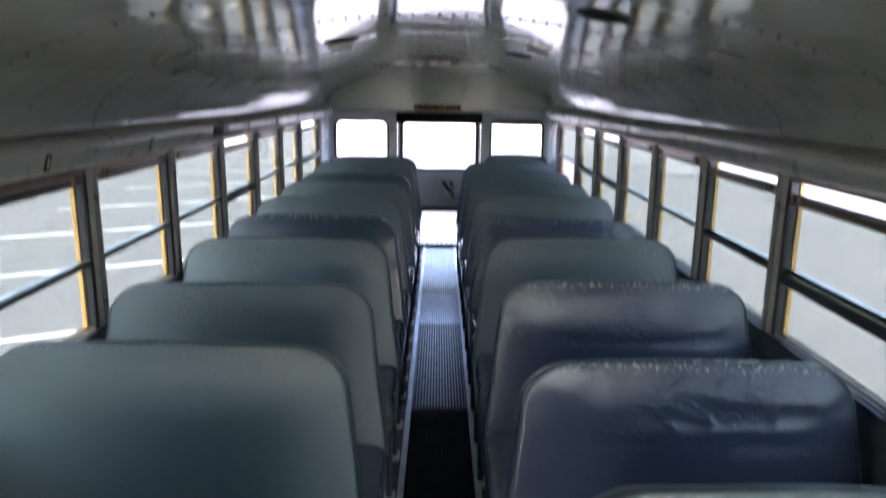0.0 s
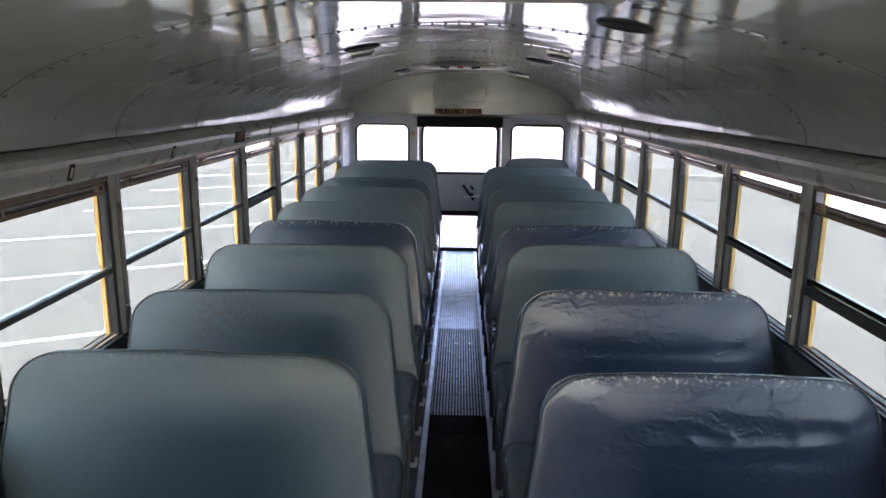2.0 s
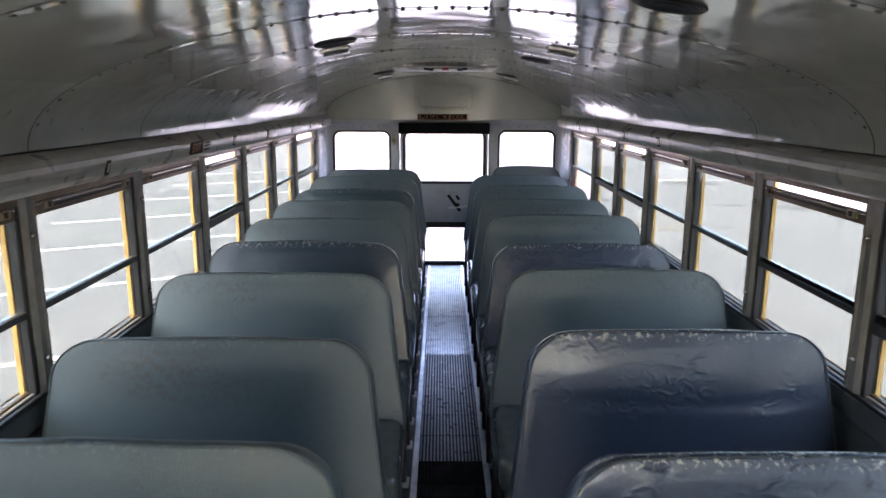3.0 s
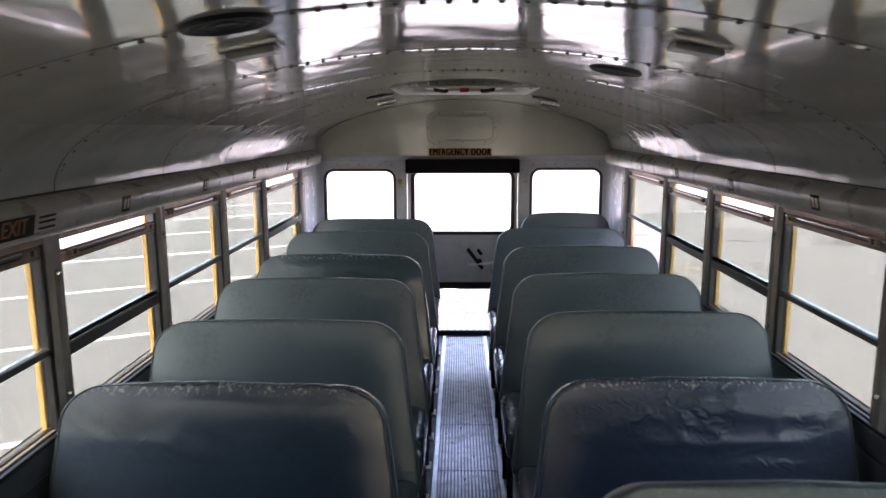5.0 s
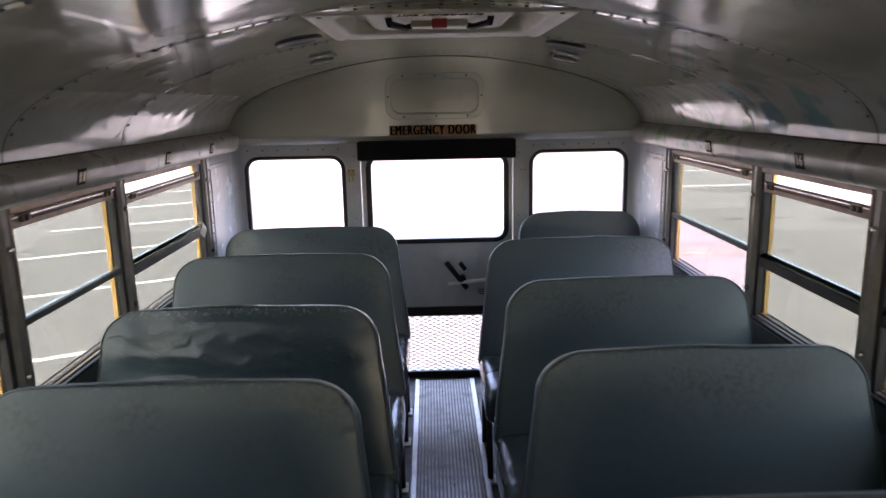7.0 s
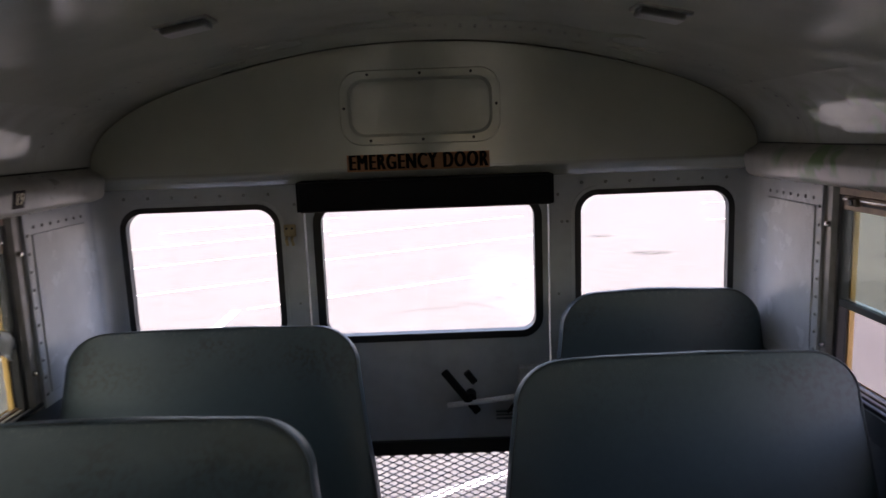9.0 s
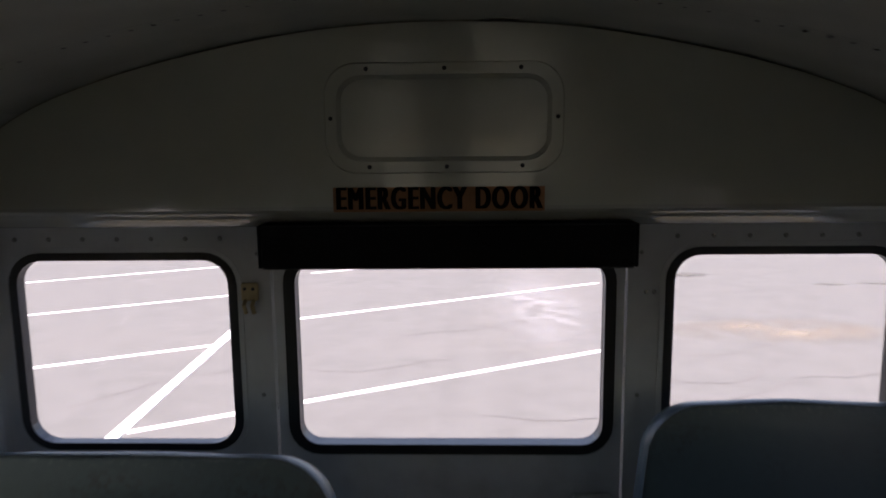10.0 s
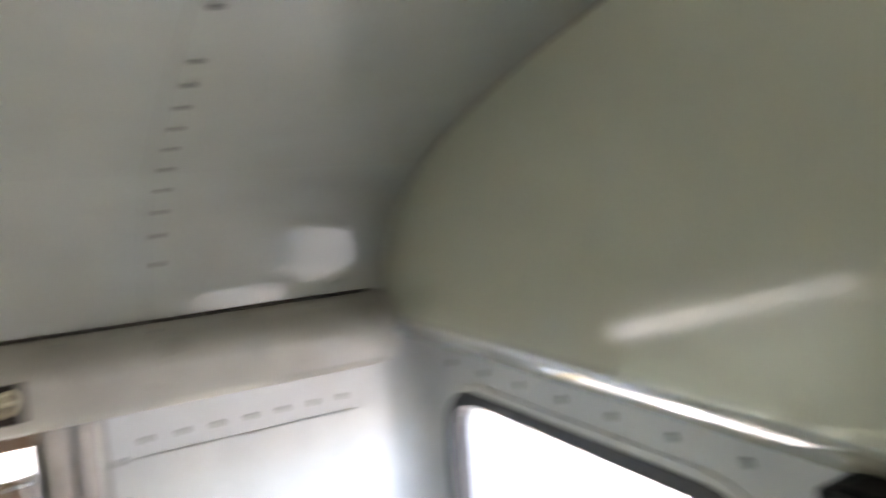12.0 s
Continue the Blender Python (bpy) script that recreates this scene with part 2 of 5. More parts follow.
VINYL = material("green_grey_vinyl", (0.091, 0.127, 0.142), 0.34, grain=0.10, grain_scale=55, stain=0.05, stain_scale=3.5, stain_colour=(0.075, 0.115, 0.132), bump=0.35, bump_scale=300, wave=0.06, wave_scale=4, island=0.3, spec=0.42, coat=0.08, coat_rough=0.28, unique=True, wear=0.10, scuff=0.60)
VINYL_TEAL = material("teal_grey_vinyl", (0.064, 0.094, 0.112), 0.34, grain=0.10, grain_scale=55, stain=0.05, stain_scale=3.5, stain_colour=(0.075, 0.115, 0.132), bump=0.35, bump_scale=300, wave=0.06, wave_scale=4, island=0.3, spec=0.34, coat=0.08, coat_rough=0.28, unique=True, wear=0.10, scuff=0.60)
# the seat vinyl again, with the shade of sides and back in its colour
VINYL_SIDE_SHADED = material("shaded_side_vinyl", (0.050, 0.073, 0.082), 0.42, grain=0.10, grain_scale=55, bump=0.35, bump_scale=300, wave=0.10, wave_scale=14, island=0.3, spec=0.35, unique=True)
VINYL_BLUE = material("blue_grey_vinyl", (0.050, 0.068, 0.108), 0.26, grain=0.15, grain_scale=60, bump=0.2, bump_scale=240, wave=0.03, wave_scale=9, stain_scale=6, island=0.2, crinkle=0.75, spec=0.45, coat=0.12, coat_rough=0.18, unique=True, wear=0.8)
VINYL_SMOOTH = material("smooth_blue_vinyl", (0.036, 0.055, 0.080), 0.26, grain=0.15, grain_scale=60, bump=0.2, bump_scale=240, wave=0.03, wave_scale=9, stain_scale=6, island=0.2, crinkle=0.12, spec=0.35, coat=0.12, coat_rough=0.18, unique=True, wear=0.5)
VINYL_SLACK = material("slack_green_vinyl", (0.050, 0.076, 0.088), 0.26, grain=0.15, grain_scale=60, bump=0.2, bump_scale=240, wave=0.03, wave_scale=9, stain_scale=6, island=0.2, crinkle=0.5, spec=0.45, coat=0.12, coat_rough=0.18, unique=True, wear=0.4)
CUSHION = material("polished_cushion_vinyl", (0.085, 0.10, 0.105), 0.20, grain=0.3, grain_scale=30, stain=0.4, stain_scale=9, stain_colour=(0.12, 0.125, 0.125), bump=0.25, bump_scale=300, wave=0.12, wave_scale=12, rough_var=0.08, spec=0.9, coat=0.3)
PIPING = material("vinyl_piping", (0.070, 0.088, 0.092), 0.4, grain=0.4, grain_scale=90, stain=0.4, stain_scale=20, stain_colour=(0.15, 0.155, 0.15), bump=0.4, bump_scale=300)
FOOT = material("worn_zinc_foot", (0.60, 0.60, 0.58), 0.4, 0.3, grain=0.5, grain_scale=60)
STEEL = material("seat_frame_steel", (0.08, 0.085, 0.085), 0.4, 0.5, grain=0.4, grain_scale=40, stain=0.4, stain_scale=14)
HATCH = material("cream_hatch_plastic", (0.50, 0.465, 0.37), 0.38, grain=0.12, grain_scale=20, stain=0.25, stain_scale=6, bump=0.1)
RED = material("red_knob", (0.35, 0.02, 0.03), 0.4)
BLACK = material("black_plastic", (0.012, 0.012, 0.012), 0.5, grain=0.3, bump=0.1, spec=0.25)
SIGN = material("orange_sign_film", (0.36, 0.155, 0.06), 0.5, grain=0.3, grain_scale=40, stain=0.4, stain_scale=10, stain_colour=(0.32, 0.115, 0.035))
LETTER = material("sign_letters_black", (0.010, 0.007, 0.006), 0.6, spec=0.1)
PLATE = material("number_plate_black", (0.022, 0.015, 0.012), 0.65, spec=0.2)
BRASS = material("number_gold", (0.75, 0.66, 0.45), 0.45, 0.2, grain=0.3)
BAR = material("white_release_bar", (0.88, 0.88, 0.88), 0.35, grain=0.2)
FILM = material("cloudy_window_film", (0.70, 0.69, 0.68), 0.3, grain=0.2, grain_scale=20, stain=0.3, stain_scale=10)
LENS = material("lamp_lens", (0.17, 0.165, 0.15), 0.3, grain=0.3, stain=0.4, stain_scale=20, coat=0.2)
MESH = material("expanded_metal", (0.07, 0.07, 0.075), 0.4, 0.6, grain=0.3)
ASPHALT = material("weathered_asphalt", (0.120, 0.121, 0.117), 0.95, grain=0.2, grain_scale=3, stain=0.35, stain_scale=0.5, stain_colour=(0.142, 0.137, 0.128), bump=0.04, bump_scale=18, spec=0.1)
LINE = material("road_line_paint", (0.64, 0.64, 0.63), 0.7, grain=0.35, grain_scale=9)
SAND = patch_material("thin_sand", (0.190, 0.165, 0.128), 0.8, 1.6)
PALE_PATCH = patch_material("pale_ground_layer", (0.36, 0.36, 0.36), 0.42, 3.0)
DIRT = material("pale_dirt", (0.33, 0.29, 0.22), 0.9, grain=0.4, grain_scale=1.5, stain=0.4, stain_scale=0.4, bump=0.3, bump_scale=10)
GRASSY = patch_material("dark_damp_patch", (0.070, 0.070, 0.058), 0.9, 4.0)
TINTED = glass("tinted_glass", (0.472, 0.502, 0.467))
SCREEN = glass("windscreen_glass", (0.95, 0.95, 0.84))
PALE = glass("pale_glass", (0.68, 0.66, 0.68))
CLEAR = glass("clear_glass", (0.90, 0.895, 0.90))


# ---------------------------------------------------------------- mesh helpers
def mesh_of(name, bm, mats, smooth=False):
    me = bpy.data.meshes.new(name)
    bmesh.ops.recalc_face_normals(bm, faces=bm.faces)
    bm.to_mesh(me)
    bm.free()
    for m in mats if isinstance(mats, (list, tuple)) else (mats,):
        me.materials.append(m)
    if smooth:
        me.shade_smooth()
    return me


def part(name, bm, mat, parent=None, label="", smooth=False, kind=""):
    ob = new(name, mesh_of(name, bm, mat, smooth))
    ob.parent = parent
    return tagged(ob, label, kind=kind)


def empty(name, place, label, category, group="", kind=""):
    ob = new(name)
    ob.empty_display_size = 0.1
    ob.location = place
    return tagged(ob, label, category, group, kind)


def add_box(bm, lo, hi, bevel=0.0, seg=2, mat=0):
    r = bmesh.ops.create_cube(bm, size=1.0)
    vs = r["verts"]
    for v in vs:
        v.co = Vector([lo[i] + (v.co[i] + 0.5) * (hi[i] - lo[i]) for i in range(3)])
    fs = list({f for v in vs for f in v.link_faces})
    for f in fs:
        f.material_index = mat
    if bevel:
        es = list({e for v in vs for e in v.link_edges})
        out = bmesh.ops.bevel(bm, geom=es, offset=bevel, segments=seg, profile=0.5, affect="EDGES")
        for f in out["faces"]:
            f.material_index = mat
    return vs


def box(lo, hi, bevel=0.0, seg=2):
    bm = bmesh.new()
    add_box(bm, lo, hi, bevel, seg)
    return bm


def add_loft(bm, rings, closed=True, cap=False, mat=0):
    """Quads between rings of equal length."""
    rows = [[bm.verts.new(p) for p in r] for r in rings]
    n = len(rows[0])
    for a, b in zip(rows, rows[1:]):
        for i in range(n if closed else n - 1):
            j = (i + 1) % n
            f = bm.faces.new((a[i], a[j], b[j], b[i]))
            f.material_index = mat
    if cap:
        for r in (rows[0], rows[-1]):
            bm.faces.new(r).material_index = mat
    return rows


def add_tube(bm, path, radius, sides=8, mat=0, cap=True):
    path = [Vector(p) for p in path]
    rings, up = [], None
    for i, p in enumerate(path):
        d = (path[min(i + 1, len(path) - 1)] - path[max(i - 1, 0)]).normalized()
        if up is None:
            up = d.orthogonal().normalized()
        up = (up - d * up.dot(d)).normalized()
        w = d.cross(up)
        rings.append([p + radius * (math.cos(a) * up + math.sin(a) * w) for a in (2 * math.pi * k / sides for k in range(sides))])
    add_loft(bm, rings, True, cap, mat)


def tube(path, radius, sides=8):
    bm = bmesh.new()
    add_tube(bm, path, radius, sides)
    return bm


def rrect(x0, z0, x1, z1, r, n=6):
    """A rounded rectangle, counter-clockwise from its lower right corner."""
    pts = []
    for cx, cz, a0 in ((x1 - r, z0 + r, -90), (x1 - r, z1 - r, 0), (x0 + r, z1 - r, 90), (x0 + r, z0 + r, 180)):
        for k in range(n + 1):
            a = radians(a0 + 90 * k / n)
            pts.append((cx + r * math.cos(a), cz + r * math.sin(a)))
    return pts


def add_frame(bm, outer, inner, y0, y1, mat=0):
    """A ring between two outlines of equal length in the x-z plane, from y0 to y1."""
    add_loft(bm, [[(x, y0, z) for x, z in inner], [(x, y0, z) for x, z in outer], [(x, y1, z) for x, z in outer],
                  [(x, y1, z) for x, z in inner], [(x, y0, z) for x, z in inner]], True, False, mat)
    bmesh.ops.remove_doubles(bm, verts=bm.verts, dist=1e-6)


def panel_with_holes(outer, holes, y0, y1):
    """A sheet in the x-z plane with openings, from y0 to y1."""
    bm = bmesh.new()
    for loop in (outer, *holes):
        vs = [bm.verts.new((x, y0, z)) for x, z in loop]
        for a, b in zip(vs, vs[1:] + vs[:1]):
            bm.edges.new((a, b))
    bmesh.ops.triangle_fill(bm, use_beauty=True, use_dissolve=False, edges=bm.edges)
    ex = bmesh.ops.extrude_face_region(bm, geom=list(bm.faces))
    for v in (g for g in ex["geom"] if isinstance(g, bmesh.types.BMVert)):
        v.co.y = y1
    return bm


def add_dome(bm, place, normal, radius, height, sides=6, mat=0):
    """A rivet head: a small six-sided dome."""
    nrm = Vector(normal).normalized()
    u = nrm.orthogonal().normalized()
    w = nrm.cross(u)
    p = Vector(place)
    rows = []
    for rr, h in ((1.0, 0.0), (0.72, 0.7)):
        rows.append([bm.verts.new(p + nrm * height * h + radius * rr * (math.cos(a) * u + math.sin(a) * w)) for a in (2 * math.pi * k / sides for k in range(sides))])
    top = bm.verts.new(p + nrm * height)
    for i in range(sides):
        j = (i + 1) % sides
        bm.faces.new((rows[0][i], rows[0][j], rows[1][j], rows[1][i])).material_index = mat
        bm.faces.new((rows[1][i], rows[1][j], top)).material_index = mat


def writing(name, text, size, m, mat, parent=None, squeeze=1.0, depth=0.0006, bold=0.0, stroke=0.0, spacing=1.0):
    """Flat letters of the built-in font as a mesh, centred at the pose m, reading along x with up along z; bold: metres by which strokes widen."""
    cu = bpy.data.curves.new(name, "FONT")
    cu.body, cu.size, cu.align_x, cu.align_y, cu.extrude = text, size, "CENTER", "CENTER", depth
    cu.offset, cu.space_character = stroke, spacing
    tmp = new(name, cu)
    dg = bpy.context.evaluated_depsgraph_get()
    one = bpy.data.meshes.new_from_object(tmp.evaluated_get(dg))
    bpy.data.objects.remove(tmp)
    bm = bmesh.new()
    for k, dx in enumerate((0.0, -bold, bold, -bold / 2, bold / 2) if bold else (0.0,)):
        before = len(bm.verts)
        bm.from_mesh(one)
        bm.verts.ensure_lookup_table()
        for v in bm.verts[before:]:
            v.co.x = v.co.x * squeeze + dx
            v.co.z += 0.00015 * k
    bmesh.ops.transform(bm, matrix=m @ pose(0, 0, 0, 90), verts=bm.verts)
    me = bpy.data.meshes.new(name)
    bm.to_mesh(me)
    bm.free()
    me.materials.append(mat)
    ob = new(name, me)
    ob.parent = parent
    return ob


# ---------------------------------------------------------------- plan of the coach, in metres
BAY, FIRST = 0.705, 1.640                    # distance and first centre of the window pillars
Y_FRONT, Y_REAR, Y_CAP = -2.10, 6.60, 6.53
X_WALL, Z_SILL, Z_HEAD, Z_RAIL = 1.13, 0.79, 1.335, 1.03
GROUND = -0.95
AISLE = 0.018                                # middle of the aisle mat
PILLARS = [FIRST + BAY * k for k in range(-5, 6)]
POSTS = [4.460 + 0.705 * k for k in range(-9, 2)]
WINDOW_END = 6.065
KNOTS = [(0.0, 1.820), (0.15, 1.816), (0.30, 1.803), (0.45, 1.779), (0.60, 1.748), (0.74, 1.712), (0.865, 1.670), (0.955, 1.630),
         (1.03, 1.582), (1.075, 1.537), (1.100, 1.490), (1.106, 1.445)]


def smooth_line(knots, n):
    """A Catmull-Rom line through the knots, n steps from each to the next."""
    ks = [Vector((-knots[1][0], knots[1][1]))] + [Vector(k) for k in knots] + [2 * Vector(knots[-1]) - Vector(knots[-2])]
    out = []
    for p0, p1, p2, p3 in zip(ks, ks[1:], ks[2:], ks[3:]):
        for i in range(n):
            u = i / n
            q = 0.5 * (2 * p1 + (p2 - p0) * u + (2 * p0 - 5 * p1 + 4 * p2 - p3) * u * u + (3 * p1 - p0 - 3 * p2 + p3) * u ** 3)
            out.append((q.x, q.y))
    return out + [tuple(knots[-1])]


PROFILE = smooth_line(KNOTS, 4)


def roof_z(x):
    return float(np.interp(abs(x), [p[0] for p in PROFILE], [p[1] for p in PROFILE]))


def roof_normal(x):
    d = 0.01
    s = (roof_z(x + d) - roof_z(x - d)) / (2 * d)
    return Vector((s, 0, -1)).normalized()


# ---------------------------------------------------------------- ground outside
def build_ground():
    bm = bmesh.new()
    bmesh.ops.create_grid(bm, x_segments=40, y_segments=40, size=400)
    for v in bm.verts:
        v.co.z = GROUND
    gr = part("ground", bm, ASPHALT)
    tagged(gr, "weathered grey asphalt car park with fine cracks", "ground", kind="structure")
    rng = random.Random(11)
    for x, y, turn, length in ((2.6, 11.61, 0.4, 3.0), (4.2, 14.22, -0.3, 3.5), (-1.2, 9.87, 1.2, 2.2), (0.4, 12.91, 0.9, 2.6), (-4.8, 8.35, 0.5, 3.0), (5.0, 8.78, 0.2, 3.2), (-5.6, 3.13, 0.8, 3.4), (3.4, 16.61, 0.1, 2.8), (2.0, 13.1, 0.35, 2.2), (3.5, 19.0, -0.9, 1.8), (1.5, 12.3, 0.15, 2.6), (-3.8, 11.4, 0.6, 3.0), (-2.0, 12.5, 0.1, 2.2), (0.2, 11.2, -0.2, 2.4), (-0.8, 13.9, 0.5, 2.6), (2.6, 15.2, -0.4, 2.2)):
        bm = bmesh.new()
        p, a, rows = Vector((x, y, GROUND + 0.003)), turn, []
        for k in range(int(length / 0.12)):
            w = rng.uniform(0.004, 0.013)
            side = Vector((-math.sin(a), math.cos(a), 0)) * w
            rows.append([p + side, p - side])
            a += rng.uniform(-0.45, 0.45) - 0.1 * (a - turn)
            p = p + Vector((math.cos(a), math.sin(a), 0)) * 0.12
        add_loft(bm, rows, False)
        part("crack", bm, CRACK, gr)

    def line(x0, y0, x1, y1, w=0.088, top=0.006):
        d = Vector((x1 - x0, y1 - y0, 0))
        s = d.normalized().cross(Vector((0, 0, 1))) * w / 2
        bm = bmesh.new()
        n = max(2, int(d.length / 0.5))
        rng = random.Random(int(100 * (x0 + 7 * y0)))
        rings = []
        for k in range(n + 1):
            p = Vector((x0, y0, GROUND)) + d * k / n
            j = 1 + rng.uniform(-0.10, 0.10)
            rings.append([p + s * j, p - s * j, p - s * j + Vector((0, 0, top)), p + s * j + Vector((0, 0, top))])
        add_loft(bm, rings, True, True)
        tagged(part("parking_line", bm, LINE), "worn white painted parking bay line on asphalt", "road marking", "parking lines", "structure")

    slope = 0.51
    for k in range(-5, 6):
        yk = 10.25 + 3.32 * k
        x0, x1 = -8.1, 2.4 if k < -1 else -3.1
        line(x0, yk + slope * (x0 + 3.0), x1, yk + slope * (x1 + 3.0))
    # the bays on the near side of the cross line are set out a little further back
    for yk in (7.20, 10.77, 14.50, 18.40, 22.40):
        line(-2.95, yk + 0.03, 2.4, yk + 0.53 * 5.4)
    line(-3.02, 10.6, -3.10, 14.45, 0.13, 0.010)
    line(7.0, 22.85, 9.6, 22.90)
    line(8.4, 27.05, 10.2, 27.20)
    for cx, cy, rx, ry, mt, nm, lb in (
            (9.3, 16.8, 1.5, 0.45, GRASSY, "damp_patch", "dark damp patch with moss on asphalt"), (7.9, 22.0, 1.0, 0.9, GRASSY, "damp_patch", "dark damp patch with moss on asphalt"),
            (6.35, 17.15, 0.35, 0.13, GRASSY, "oil_stain", "small dark oil stain on asphalt"), (4.1, 18.1, 0.50, 0.28, GRASSY, "oil_stain", "small dark oil stain on asphalt"), (3.7, 20.6, 0.35, 0.25, GRASSY, "oil_stain", "small dark oil stain on asphalt"),
            (7.2, 17.2, 0.5, 0.14, GRASSY, "oil_stain", "small dark oil stain on asphalt"),
            (1.25, 16.0, 0.9, 3.2, PALE_PATCH, "dust_patch", "pale cloudy patch on the asphalt"), (4.3, 14.2, 1.7, 0.75, SAND, "sand_patch", "pale sandy patch on asphalt"), (-30, 66.0, 60, 17.5, DIRT, "dirt_verge", "pale dirt verge beyond the car park"),
            (40, 68.2, 40, 19.6, DIRT, "dirt_verge", "pale dirt verge beyond the car park")):
        rng = random.Random(int(cx * 10 + cy))
        bm = bmesh.new()
        outline = []
        for k in range(36):
            a = 2 * math.pi * k / 36
            r = 1 + 0.25 * noise.noise(Vector((math.cos(a) * 1.5 + cx, math.sin(a) * 1.5 + cy, 0))) + rng.uniform(-0.05, 0.05)
            outline.append(Vector((rx * r * math.cos(a), ry * r * math.sin(a), 0)))
        bm.faces.new([bm.verts.new(p) for p in outline])
        patch = part(nm, bm, mt)
        patch.location = (cx, cy, GROUND + 0.004)
        tagged(patch, lb, "ground patch", kind="structure")


build_ground()


# ---------------------------------------------------------------- floor and aisle
def build_floor():
    fl = part("floor", box((-1.19, Y_FRONT, -0.06), (1.19, Y_REAR + 0.05, -0.002)), FLOOR)
    tagged(fl, "scuffed black rubber floor under the seats", "floor", kind="structure")
    bm = bmesh.new()
    prof, n, half = [], 18, 0.143
    for k in range(n):
        x0 = -half + 2 * half * k / n
        w = 2 * half / n
        prof += [(x0 + 0.12 * w, 0.003), (x0 + 0.22 * w, 0.0095), (x0 + 0.66 * w, 0.0095), (x0 + 0.76 * w, 0.003)]
    prof = [(-half, -0.002), (-half, 0.003)] + prof + [(half, 0.003), (half, -0.002)]
    # lengths of runner laid end to end; the newest lengths near the front are still black
    for a, b in ((Y_FRONT, 2.498), (2.502, 2.680), (2.684, 2.930), (2.934, 3.158), (3.162, 4.048), (4.052, 4.328), (4.332, 4.858), (4.862, 6.515)):
        steps = np.linspace(a + 0.001, b - 0.001, max(2, int((b - a) / 0.08)))
        rings = []
        for y in steps:
            lift = 0.0012 * noise.noise(Vector((0, y * 3.1, 4.0)))
            rings.append([(x, y, max(-0.002, z + lift * (z > 0))) for x, z in prof])
        add_loft(bm, rings, True, True)
    bm.normal_update()
    # beyond 4.05 the worn ridges carry painted sheen, the middle ones stay dark
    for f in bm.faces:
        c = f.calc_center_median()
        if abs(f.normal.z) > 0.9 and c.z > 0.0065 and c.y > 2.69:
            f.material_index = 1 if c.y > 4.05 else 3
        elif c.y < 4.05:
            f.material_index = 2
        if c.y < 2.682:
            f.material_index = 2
    mt = part("aisle_mat", bm, [MAT, MAT_TOP, MAT_NEW, MAT_MID])
    mt.location.x = AISLE
    tagged(mt, "worn black ribbed rubber aisle runner, scuffed rear ridges pale with painted sheen", "mat")
    for s in (-1, 1):
        bm = bmesh.new()
        pr = [(0.1435, -0.002), (0.1435, 0.008), (0.146, 0.011), (0.167, 0.011), (0.171, 0.006), (0.172, -0.002)]
        add_loft(bm, [[(s * x, y, z) for x, z in pr] for y in np.linspace(Y_FRONT, 6.53, 30)], True, True)
        for y in np.arange(Y_FRONT + 0.1, 6.5, 0.2):
            add_dome(bm, (s * 0.157, y, 0.011), (0, 0, 1), 0.005, 0.002)
        trim = part("floor_trim", bm, TRIM)
        trim.location.x = AISLE
        tagged(trim, "scuffed aluminium strip screwed along the aisle mat", "trim", "aisle strips", "structure")


build_floor()


